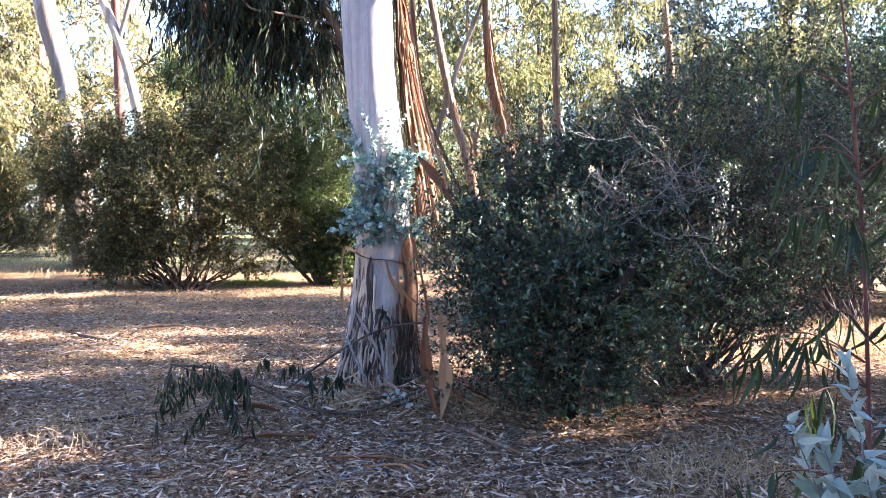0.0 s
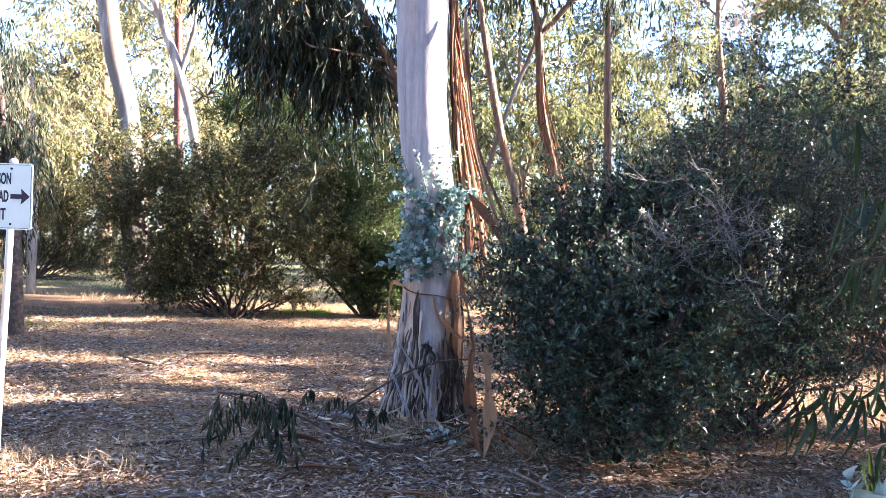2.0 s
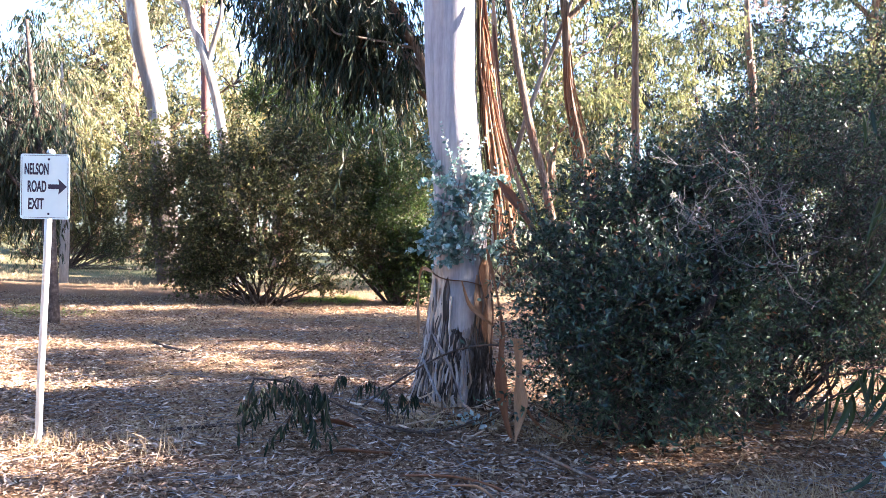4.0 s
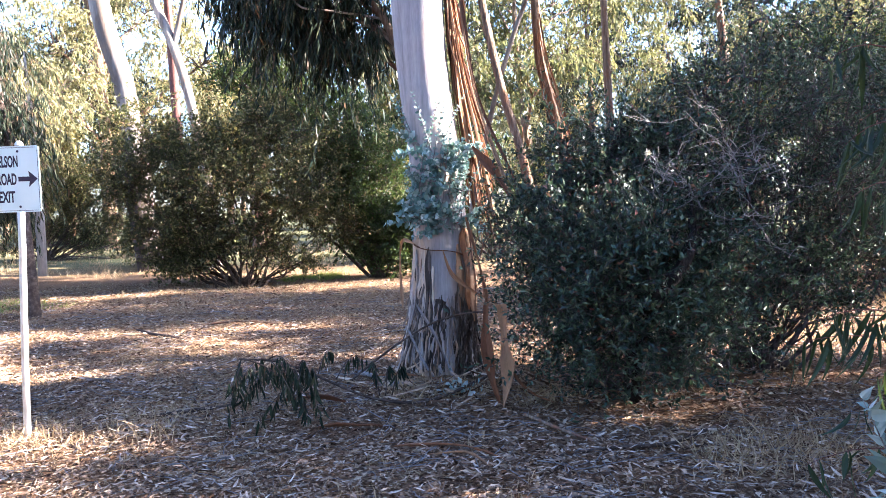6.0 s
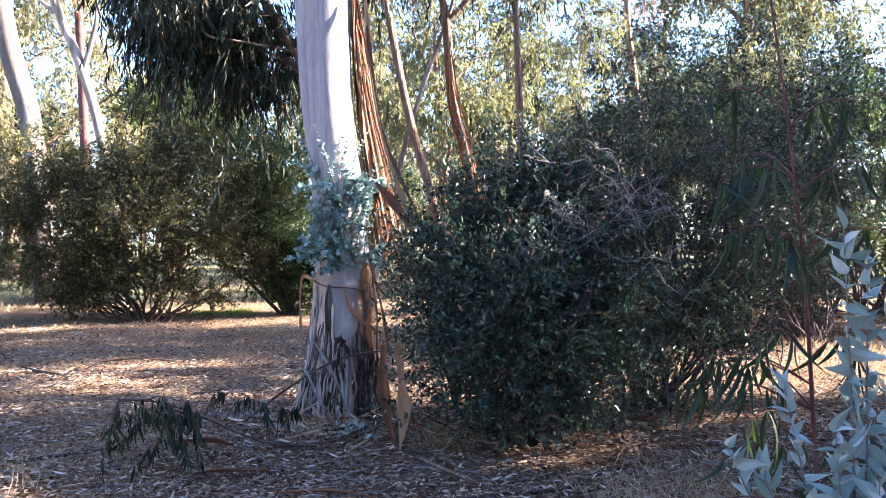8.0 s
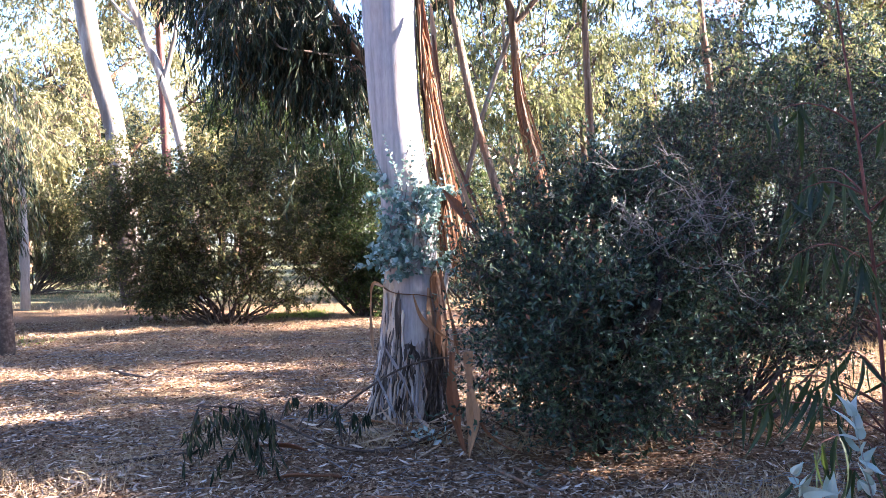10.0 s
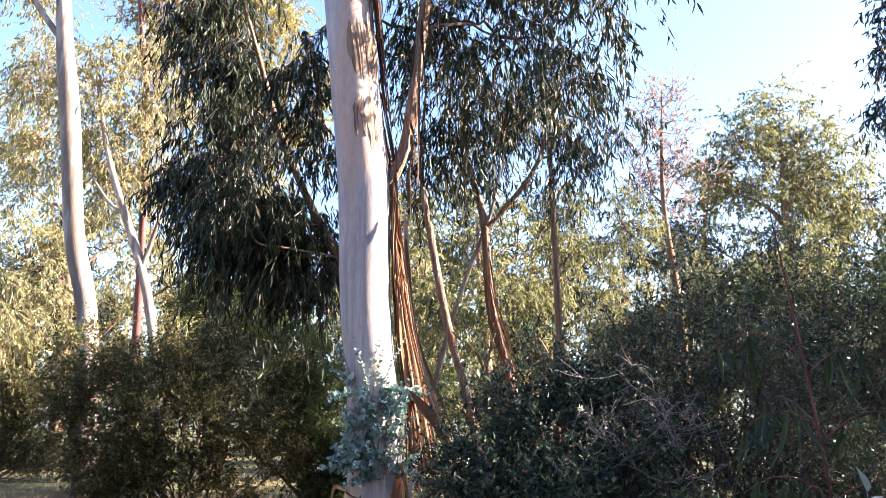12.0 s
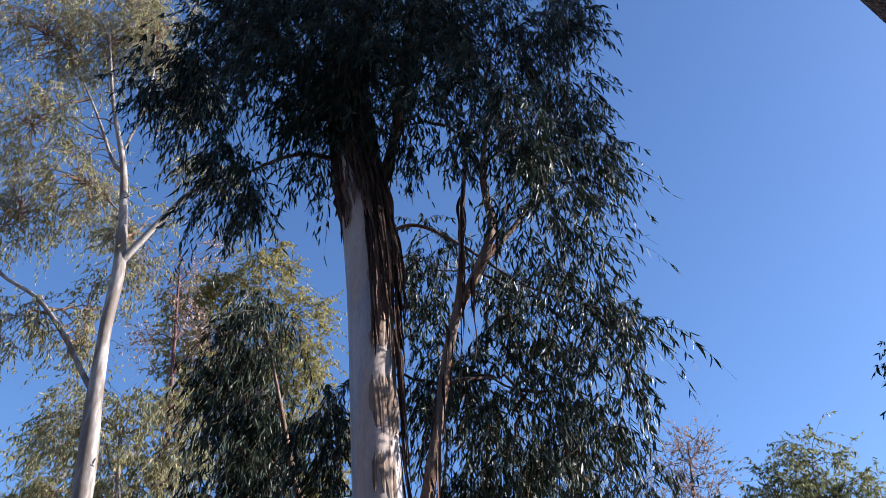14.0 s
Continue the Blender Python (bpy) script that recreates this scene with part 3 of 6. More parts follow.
def build_main_tree():
    rng = np.random.default_rng(11)
    base = thing("eucalyptus_tree", (-0.9, 7.75, 0), "tall gum tree with smooth pale trunk and shedding bark strips", "tree")
    sh = Shape()
    s = stem(sh, TRUNK, 40, 10, 0.03, 3, 0.05)
    part("trunk", sh, GUM, base, "smooth cream and blue-grey trunk", True)
    pts = [s[70:, :3]]
    for i, l in enumerate(MAIN_BOUGHS):
        ls = Shape()
        pts.append(stem(ls, l, 12, 6, 0.06, i)[6:, :3])
        part("limb", ls, LIMB, base, smooth=True)
    pts = np.concatenate(pts)
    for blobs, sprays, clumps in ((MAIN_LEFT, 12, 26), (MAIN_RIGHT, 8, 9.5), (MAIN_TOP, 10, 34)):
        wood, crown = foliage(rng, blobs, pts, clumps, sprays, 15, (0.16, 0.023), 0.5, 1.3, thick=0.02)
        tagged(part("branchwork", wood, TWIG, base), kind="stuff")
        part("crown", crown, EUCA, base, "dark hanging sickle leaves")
    # shaggy grey bark round the foot
    sleeve = [(*trunk_at(z)[:2], z, trunk_at(z)[2] + g) for z, g in ((-0.08, 0.012), (0.1, 0.012), (0.3, 0.012), (0.5, 0.01), (0.66, 0.002), (0.78, -0.02))]
    sh = Shape()
    stem(sh, sleeve, 48, 6, 0.05, 8, 0.06)
    part("rough_bark", sh, ROUGH, base, "dark fibrous bark", True)
    for i in range(260):
        a = rng.uniform(-120, 120)
        z0 = rng.uniform(-0.04, 0.45)
        z1 = min(z0 + rng.uniform(0.2, 0.6), 0.62 + 0.3 * rng.random())
        if -62 < a < -10 and i % 4 == 0:
            z0, z1 = rng.uniform(0.4, 0.7), rng.uniform(0.95, 1.3)
        rows = []
        lean, loose = rng.normal() * 6, rng.uniform(0.0, 0.06) * (rng.random() < 0.4)
        for t in np.linspace(1, 0, 6):
            z = z0 + (z1 - z0) * t
            rows.append(on_trunk(a + lean * (1 - t) + rng.normal() * 1.2, z, 0.014 + 0.022 * rng.random() + 0.05 * max(0, 0.3 - z) + loose * (1 - t) ** 2))
        ss = ribbon(Shape(), rows, rng.uniform(0.009, 0.045), rng.uniform(0.006, 0.016), rng.normal() * 0.6, (math.sin(radians(a)), -math.cos(radians(a)), 0), rng.uniform(-0.25, 0.1), 0.15)
        part("bark_slab", ss, PLATE if a < 0 and i % 4 == 1 else SLAB if a < 25 or i % 5 == 0 else ROUGH, base)
    # broad fibrous slabs that lie close to the foot
    for i in range(26):
        a, z1 = -82 + 4.1 * i + rng.normal() * 2, rng.uniform(0.5, 0.76)
        rows = [on_trunk(a + 4 * math.sin(4 * z + i), z, 0.016 + 0.05 * max(0, 0.3 - z) + 0.008 * math.sin(11 * z + i)) for z in np.linspace(z1, -0.05, 8)]
        part("bark_slab", ribbon(Shape(), rows, rng.uniform(0.05, 0.1), 0.012, rng.normal() * 0.12, (math.sin(radians(a)), -math.cos(radians(a)), 0), -0.12, 0.3), SLAB if i % 3 else PLATE, base)
    # torn plates above the shaggy foot
    for a, z0, z1, w in ((-66, 0.6, 1.3, 0.12), (-50, 0.6, 1.33, 0.13), (-36, 0.55, 1.3, 0.11), (-26, 0.5, 1.24, 0.07), (-10, 0.6, 1.05, 0.03), (44, 0.6, 1.25, 0.09), (58, 0.62, 1.4, 0.12), (72, 0.5, 1.45, 0.13), (84, 0.45, 1.5, 0.13), (97, 0.5, 1.5, 0.12)):
        rows = [on_trunk(a, z, (0.05 if a > 50 else 0.02) + 0.012 * math.sin(9 * z)) for z in np.linspace(z1, z0, 6)]
        part("bark_plate", ribbon(Shape(), rows, w, 0.012, 0.1, (math.sin(radians(a)), -math.cos(radians(a)), 0), -0.15), STRIP if a > 0 else PLATE, base)
    # band round the trunk, loose curls
    rows = [on_trunk(a, 1.27 - 0.0012 * (a + 60) + 0.02 * math.sin(a / 20), 0.02) for a in range(-60, 71, 13)]
    part("bark_band", ribbon(Shape(), rows, 0.035, 0.006, 0.3, (0, 0, 1), 0.1), STRIP, base)
    rows = [on_trunk(-50, 1.26, 0.03), on_trunk(-78, 1.29, 0.09), on_trunk(-92, 1.15, 0.13), on_trunk(-92, 0.85, 0.12), on_trunk(-84, 0.6, 0.08)]
    part("bark_curl", ribbon(Shape(), rows, 0.035, 0.005, 0.5), STRIP, base)
    rows = [on_trunk(10, 1.2, 0.03), on_trunk(22, 0.98, 0.06), on_trunk(42, 0.85, 0.12), on_trunk(60, 0.74, 0.2), (-0.33, 7.3, 0.72)]
    part("bark_curl", ribbon(Shape(), rows, 0.042, 0.006, 0.6), STRIP, base)
    rows = [on_trunk(-45, 0.72, 0.05), (-0.92, 7.33, 0.45), (-0.8, 7.25, 0.2), (-0.7, 7.1, 0.03)]
    part("bark_curl", ribbon(Shape(), rows, 0.03, 0.005, 0.4), SLAB, base)
    # long strips that hang from the fork down the right side
    for i in range(60):
        a = rng.uniform(88, 130)
        top = on_trunk(a * 0.95, rng.uniform(3.7, 4.7), 0.04 + 0.04 * rng.random())
        low = rng.uniform(1.15, 2.2) if i % 4 else rng.uniform(2.4, 3.4)
        out = 0.06 + 0.28 * rng.random() ** 1.3
        end = on_trunk(a, low, out)
        rows = []
        for t in np.linspace(0, 1, 7):
            z = top[2] + (low - top[2]) * t
            q = on_trunk(a * (0.95 + 0.05 * t), z, 0.04 + (out - 0.03) * t ** 1.4)
            rows.append((q[0] + rng.normal() * 0.008, q[1] + rng.normal() * 0.01, z))
        part("bark_strip", ribbon(Shape(), rows, rng.uniform(0.014, 0.042), 0.004, rng.normal() * 1.2, (math.sin(radians(a)), -math.cos(radians(a)), 0), 0.3), STRIP, base)
    # two that swing away to the right, one broad and broken
    for top, mid, end, w in (((-0.62, 7.6, 3.9), (-0.5, 7.45, 2.7), (-0.15, 7.35, 1.6), 0.05), ((-0.6, 7.55, 3.6), (-0.45, 7.4, 2.6), (-0.1, 7.2, 1.75), 0.035), ((-0.52, 7.4, 2.15), (-0.32, 7.3, 1.9), (-0.12, 7.2, 1.58), 0.1), ((-0.6, 7.5, 1.5), (-0.47, 7.4, 1.0), (-0.4, 7.3, 0.6), 0.04)):
        part("bark_strip", ribbon(Shape(), [top, mid, end], w, 0.006, 0.8, cup=0.35), STRIP, base)
    # strips high on the trunk, the crown's shade in their colour
    # old dark bark clothes the bole where the crown begins
    sleeve = [(*trunk_at(z)[:2], z, trunk_at(z)[2] + g) for z, g in ((8.0, -0.02), (8.3, 0.006), (9.0, 0.012), (10.5, 0.012), (12.0, 0.01), (13.5, 0.008))]
    sh = Shape()
    stem(sh, sleeve, 30, 8, 0.05, 18)
    part("rough_bark", sh, ROUGH, base, "dark fibrous bark", True)
    for i in range(44):
        a, z1 = rng.uniform(6, 84), rng.uniform(5.2, 8.4)
        z0 = z1 - rng.uniform(0.5, 1.4)
        rows = [on_trunk(a + 3 * math.sin(5 * z), z, 0.008 + 0.008 * math.sin(7 * z)) for z in np.linspace(z1, z0, 7)]
        part("bark_plate", ribbon(Shape(), rows, rng.uniform(0.05, 0.13), 0.008, rng.normal() * 0.1, (math.sin(radians(a)), -math.cos(radians(a)), 0), -0.15), BROWN_PLATE, base)
    for i in range(150):
        a = rng.uniform(-85, 105)
        z1 = rng.uniform(8.5, 10.8) if a < 10 else rng.uniform(7.2, 10.4)
        z0 = z1 - (rng.uniform(0.4, 0.9) if a < 10 else rng.uniform(0.8, 2.0))
        out = rng.uniform(0.0, 0.03) if a < 10 else rng.uniform(0.02, 0.12)
        rows = [(lambda q: (q[0] + rng.normal() * 0.01, q[1], q[2]))(on_trunk(a, z1 + (z0 - z1) * t, 0.02 + out * t)) for t in np.linspace(0, 1, 6)]
        part("bark_strip", ribbon(Shape(), rows, rng.uniform(0.03, 0.09), 0.005, rng.normal(), (math.sin(radians(a)), -math.cos(radians(a)), 0), 0.3), SHADED_STRIP, base)
    for i in range(26):
        a = rng.uniform(84, 128)
        z1 = rng.uniform(4.6, 7.4)
        z0 = z1 - rng.uniform(0.7, 1.6)
        rows = [on_trunk(a + 6 * t, z1 + (z0 - z1) * t, 0.02 + 0.07 * t) for t in np.linspace(0, 1, 5)]
        part("bark_strip", ribbon(Shape(), rows, rng.uniform(0.015, 0.045), 0.005, rng.normal(), (math.sin(radians(a)), -math.cos(radians(a)), 0), 0.3), SHADED_STRIP, base)
    for k, l in enumerate(MAIN_BOUGHS[:3]):
        q = spline(l, 8)
        for i in range(14):
            s0 = q[rng.integers(4, len(q) - 8)]
            n = rng.uniform(0.5, 1.5)
            dx, dy = rng.uniform(-1, 1) * (s0[3] + 0.02), -s0[3] - rng.uniform(0.0, 0.05)
            rows = [(s0[0] + dx + rng.normal() * 0.012, s0[1] + dy, s0[2] - n * t) for t in np.linspace(0, 1, 5)]
            part("bark_strip", ribbon(Shape(), rows, rng.uniform(0.015, 0.05), 0.004, rng.normal(), cup=0.3), SHADED_STRIP, base)
    # silvery young shoots
    wood, crown = Shape(), Shape()
    for i in range(70):
        st = np.array(on_trunk(rng.uniform(-50, 80), 1.4 + 0.8 * rng.random() ** 1.2, 0.0))
        a = rng.uniform(-100, 100)
        d = np.array([math.sin(radians(a)) * 0.9, -math.cos(radians(a)) * 0.8, rng.uniform(-0.5, 0.9) if i > 19 else rng.uniform(1.8, 2.8)])
        d = unit(d)
        L = rng.uniform(0.18, 0.42) if i > 19 else rng.uniform(0.5, 0.95)
        t = np.linspace(0, 1, 6)[:, None]
        line = st + d * L * t + np.array([0, 0, -0.12]) * L * t ** 2
        tubes(wood, line[None], 0.006 * (1.15 - t[:, 0])[None], 5)
        m = 13
        u = np.repeat(np.linspace(0.15, 1, m), 2)
        bp = st + d * L * u[:, None] + np.array([0, 0, -0.12]) * L * u[:, None] ** 2
        sd = unit(np.cross(d, rng.normal(size=(m, 3))))
        al = unit(np.stack([sd, -sd], 1).reshape(-1, 3) + d * 0.5 + rng.normal(size=(2 * m, 3)) * 0.25)
        sz = (0.072 * (1.25 - 0.7 * u)) * rng.uniform(0.7, 1.2, 2 * m)
        if i <= 19:
            sz = sz * 0.62
        blades(crown, bp, al, sz, sz * 0.74, rng, 0.3, ((0.0, 0.2), (0.2, 0.85), (0.45, 1.0), (0.75, 0.65), (1.0, 0.0)), 0.15)
    shoot = part("sprout", wood, GREY_TWIG, base, "silvery blue-green juvenile shoots on the trunk")
    part("foliage", crown, SPROUT, shoot)
    settle(base)


build_main_tree()


def build_bark_piece():
    """The split strip that stands by the foot of the trunk."""
    base = thing("bark_piece", (-0.25, 6.6, 0), "split strip of reddish peeled bark standing on the litter", "bark")
    part("strip", ribbon(Shape(), [(-0.38, 6.46, 0.8), (-0.385, 6.42, 0.55), (-0.35, 6.4, 0.25), (-0.28, 6.38, 0.0)], 0.1, 0.012, 0.2, cup=0.2, head=0.8), STRIP, base)
    part("strip", ribbon(Shape(), [(-0.25, 6.36, 0.82), (-0.23, 6.34, 0.5), (-0.21, 6.33, 0.28), (-0.25, 6.3, 0.0)], 0.115, 0.014, -0.3, cup=0.15, head=0.8), TAN, base)
    part("curl", ribbon(Shape(), [(-0.2, 6.5, 0.36), (-0.14, 6.45, 0.2), (0.0, 6.4, 0.08), (0.15, 6.35, 0.03)], 0.025, 0.004, 0.4), STRIP, base)
    settle(base)


build_bark_piece()

# ---- trees behind ----
WEEP = [(-3.65, 10.5, 8.4, 0.48, 0.55, 0.75), (-3.75, 10.6, 7.4, 0.62, 0.6, 0.8), (-3.75, 10.7, 6.4, 0.66, 0.7, 0.8), (-3.6, 10.6, 5.6, 0.62, 0.65, 0.7), (-3.9, 10.5, 4.9, 0.5, 0.5, 0.5), (-3.1, 10.3, 4.7, 0.7, 0.6, 0.5), (-2.6, 10.7, 4.5, 0.42, 0.5, 0.5),
        (-2.4, 10.5, 4.3, 0.45, 0.5, 0.5), (-3.4, 10.7, 4.4, 0.56, 0.45, 0.4), (-2.9, 10.5, 4.1, 0.5, 0.5, 0.4), (-2.45, 10.5, 3.8, 0.35, 0.43, 0.35), (-2.0, 10.5, 4.0, 0.3, 0.4, 0.4)]
weeping = tree("eucalyptus_tree", "leaning gum tree with dark weeping foliage behind the pale trunk", [(-1.1, 10.7, -0.1, 0.11), (-1.22, 10.6, 1.5, 0.09), (-1.62, 10.5, 3.6, 0.068), (-2.2, 10.5, 4.7, 0.055), (-2.7, 10.5, 5.8, 0.045), (-3.15, 10.5, 7.2, 0.03), (-3.5, 10.5, 8.3, 0.02)],
     WEEP, EUCA, LIMB, 21, first=0.3, clumps=16, sprays=10, leaves=16, leaf=(0.17, 0.023), twig=0.5, droop=1.5, thick=0.018)

bare = Shape()
stem(bare, [(-3.09, 10.00, 4.32, 0.006), (-2.90, 10.00, 4.25, 0.011), (-2.77, 10.00, 4.13, 0.013), (-2.54, 10.00, 4.09, 0.014), (-2.15, 10.30, 4.08, 0.016), (-1.84, 10.50, 4.05, 0.018)], 8, 5, 0.06, 14)
bare = part("limb", bare, WHITE_GUM, weeping, "bare pale bough curving across the foliage", True)
bare.matrix_parent_inverse = Matrix.Translation(-weeping.location)
DROOP_LEFT = [(-9.9, 14.0, 4.6, 0.7, 0.8, 1.0), (-9.4, 13.0, 3.3, 0.75, 0.9, 1.1), (-8.7, 13.3, 3.0, 0.45, 0.7, 0.8), (-9.1, 13.0, 2.2, 0.45, 0.6, 0.6), (-10.3, 13.0, 3.0, 0.9, 1.2, 1.3)]
tree("eucalyptus_tree", "low drooping gum tree with dark hanging leaves beside the path", [(-7.95, 12.1, -0.1, 0.14), (-8.05, 12.2, 0.8, 0.11), (-8.4, 12.6, 2.2, 0.09), (-8.9, 13.0, 3.6, 0.06), (-9.3, 13.3, 5.2, 0.03)],
     DROOP_LEFT, EUCA, TWIG, 22, clumps=26, sprays=10, leaves=13, leaf=(0.17, 0.024), twig=0.6, droop=1.6, thick=0.02)

TREE2 = [(-19.5, 21.0, 30.2, 3.0, 2.7, 2.8), (-16.9, 22.0, 30.4, 2.78, 2.23, 2.51), (-18.1, 21.0, 24.5, 2.25, 1.8, 2.25), (-15.7, 22.0, 22.1, 1.65, 1.89, 2.36), (-18.2, 22.5, 21.2, 2.19, 1.75, 2.19), (-15.0, 22.0, 31.1, 2.21, 1.77, 2.21),
         (-12.1, 21.0, 25.4, 1.18, 1.13, 1.42), (-12.8, 22.0, 19.5, 1.08, 1.39, 1.73), (-15.6, 21.0, 15.6, 1.03, 0.99, 1.24), (-14.1, 22.5, 16.5, 0.85, 1.36, 1.7), (-10.4, 21.0, 21.7, 1.07, 0.86, 0.86), (-17.5, 21.5, 34.5, 3.5, 3, 2.2)]
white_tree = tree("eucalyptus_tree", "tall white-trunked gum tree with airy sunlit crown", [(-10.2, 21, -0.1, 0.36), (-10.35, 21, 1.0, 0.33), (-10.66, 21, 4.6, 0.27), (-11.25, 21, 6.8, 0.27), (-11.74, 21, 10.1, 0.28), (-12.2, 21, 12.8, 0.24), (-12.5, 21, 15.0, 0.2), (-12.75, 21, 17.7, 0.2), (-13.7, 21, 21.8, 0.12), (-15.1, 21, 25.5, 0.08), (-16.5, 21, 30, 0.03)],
     TREE2, EUCA_SUNLIT, WHITE_GUM, 23,
     limbs=[[(-12.7, 21, 17.6, 0.13), (-11.64, 21, 19.5, 0.11), (-10.9, 21, 20.6, 0.09), (-10.1, 21, 21.2, 0.06), (-9.2, 21, 21.8, 0.02)],
            [(-12.2, 21, 12.7, 0.1), (-12.9, 21, 13.6, 0.09), (-13.83, 21, 14.85, 0.085), (-15.2, 21, 16.3, 0.075), (-16.9, 21, 17.4, 0.06), (-18.6, 21.5, 19.5, 0.02)],
            [(-13.6, 21, 21.6, 0.09), (-14.3, 21, 22.4, 0.07), (-16.0, 21.5, 25.5, 0.05), (-18.0, 21.0, 29, 0.02)],
            [(-14.0, 21, 22.6, 0.06), (-14.0, 21.4, 26.0, 0.05), (-14.6, 21.8, 30.0, 0.02)],
            [(-12.9, 21, 18.4, 0.05), (-13.4, 21.6, 20.0, 0.04), (-15.4, 22, 22.0, 0.02)]],
     clumps=34, sprays=10, leaves=12, leaf=(0.2, 0.045), twig=0.9, droop=1.0, thick=0.05)
# dark rough bark that the white gum keeps round its foot
sleeve = Shape()
stem(sleeve, [(-10.2, 21, -0.1, 0.40), (-10.27, 21, 0.5, 0.37), (-10.35, 21, 1.0, 0.355), (-10.5, 21, 2.6, 0.325), (-10.57, 21, 3.4, 0.30), (-10.6, 21, 3.8, 0.27)], 16, 5, 0.06, 12)
rough = part("rough_bark", sleeve, ROUGH, white_tree, "dark fibrous bark", True)
rough.matrix_parent_inverse = Matrix.Translation(-white_tree.location)
TREE3 = [(-12.2, 23.0, 12.3, 1.58, 1.42, 1.77), (-14.4, 24.0, 13.4, 1.28, 1.36, 1.7), (-10.9, 23.5, 10.7, 1.54, 1.38, 1.73), (-11.9, 24.0, 9.8, 1.37, 1.26, 1.57), (-10.8, 24.0, 12.7, 1.2, 1.44, 1.8), (-15.0, 25.0, 11.3, 1.29, 1.21, 1.51)]
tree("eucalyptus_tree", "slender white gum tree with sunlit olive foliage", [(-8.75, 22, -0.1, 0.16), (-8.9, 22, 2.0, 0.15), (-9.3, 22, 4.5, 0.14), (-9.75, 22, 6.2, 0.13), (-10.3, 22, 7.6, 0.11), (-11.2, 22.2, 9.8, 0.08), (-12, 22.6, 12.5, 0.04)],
     TREE3, EUCA_SUNLIT, WHITE_GUM, 24, limbs=[[(-9.75, 22, 6.2, 0.09), (-9.5, 22, 7.1, 0.07), (-9.35, 22, 8.0, 0.05), (-9.9, 22.8, 10.5, 0.02)], [(-10.4, 22, 7.8, 0.06), (-11.2, 22.4, 8.4, 0.05), (-12.8, 23.5, 10.2, 0.02)]],
     clumps=34, sprays=9, leaves=13, leaf=(0.18, 0.045), twig=0.8, droop=1.0, thick=0.03)
YELLOW = [(-9.9, 27.0, 21.7, 1.46, 1.17, 0.98), (-11.5, 28.0, 20.4, 1.49, 1.19, 1.49), (-8.7, 28.0, 19.7, 1.44, 1.34, 1.68), (-10.1, 28.0, 17.6, 1.65, 1.32, 1.65), (-13.3, 28.0, 19.9, 1.25, 1.6, 2.01), (-13.4, 29.0, 17.2, 1.24, 1.78, 2.23), (-8.1, 29.0, 17.1, 1.41, 1.51, 1.89), (-8.6, 28.0, 14.6, 1.2, 1.2, 1.3), (-7.2, 28.5, 12.8, 1.2, 1.2, 1.3), (-10.2, 28.0, 13.6, 1.3, 1.2, 1.4), (-8.6, 28.0, 11.0, 1.4, 1.2, 1.3), (-6.2, 28.5, 14.6, 0.9, 0.9, 0.9)]
tree("eucalyptus_tree", "tall gum tree with a golden sunlit top", [(-9.5, 28, -0.1, 0.3), (-9.6, 28, 8, 0.24), (-9.9, 28, 14, 0.16), (-10.2, 28, 20, 0.06)], YELLOW, SUN_GOLD_LEAF, LIMB, 25, clumps=24, sprays=10, leaves=14, leaf=(0.2, 0.055), twig=0.9, droop=0.6, thick=0.035)
PINK = [(4.9, 22.0, 10.1, 1.01, 0.94, 1.17), (4.3, 22.5, 9.1, 0.84, 0.67, 0.84), (5.6, 22.5, 8.9, 0.85, 0.81, 1.01), (5.3, 22.0, 11.0, 0.51, 0.41, 0.51)]
tree("withered_tree", "withered tree with sparse pinkish brown leaves", [(5.4, 22.3, -0.1, 0.16), (5.3, 22.3, 5, 0.12), (5.0, 22.2, 8, 0.07), (5.1, 22.1, 11.4, 0.02)], PINK, PINK_LEAF, LIMB, 26, clumps=13, sprays=8, leaves=6, leaf=(0.12, 0.04), twig=0.8, droop=-0.3, thick=0.03)
tree("withered_tree", "thin reddish-stemmed young gum with few dry leaves", [(-10.8, 24.6, -0.1, 0.15), (-10.9, 24.5, 6, 0.13), (-11.1, 24.3, 12, 0.1), (-11.5, 24, 15.5, 0.07), (-12.3, 24, 20.5, 0.02)], [(-11.4, 24, 17.6, 0.9, 0.8, 1.2), (-12.2, 24, 19.6, 0.8, 0.8, 1.0), (-10.5, 24, 16.4, 0.8, 0.8, 1.1), (-12.6, 24.3, 16.6, 0.7, 0.7, 1.0), (-11.0, 23.8, 20.0, 0.8, 0.8, 1.0)], PINK_LEAF, RED_STEM, 37, first=0.5, clumps=11, sprays=7, leaves=4, leaf=(0.15, 0.05), twig=0.8, droop=0.4, thick=0.025)
RTREE = [(12.1, 32.0, 15.0, 1.53, 1.23, 1.02), (10.2, 32.0, 13.3, 1.73, 1.39, 1.24), (12.9, 33.0, 13.6, 1.82, 1.46, 1.56), (14.7, 33.0, 13.1, 1.58, 1.27, 1.32), (11.0, 33.0, 11.7, 2.02, 1.61, 1.26), (13.8, 34.0, 11.4, 2.38, 1.9, 1.59), (16.2, 34.0, 11.4, 1.62, 1.3, 1.62), (9.5, 34.0, 12.5, 1.29, 1.03, 1.29),
         (9.5, 33, 9.0, 2.2, 1.8, 1.8), (13, 33, 8.5, 2.5, 1.8, 1.8), (16.5, 33, 8.5, 2.5, 1.8, 1.8)]
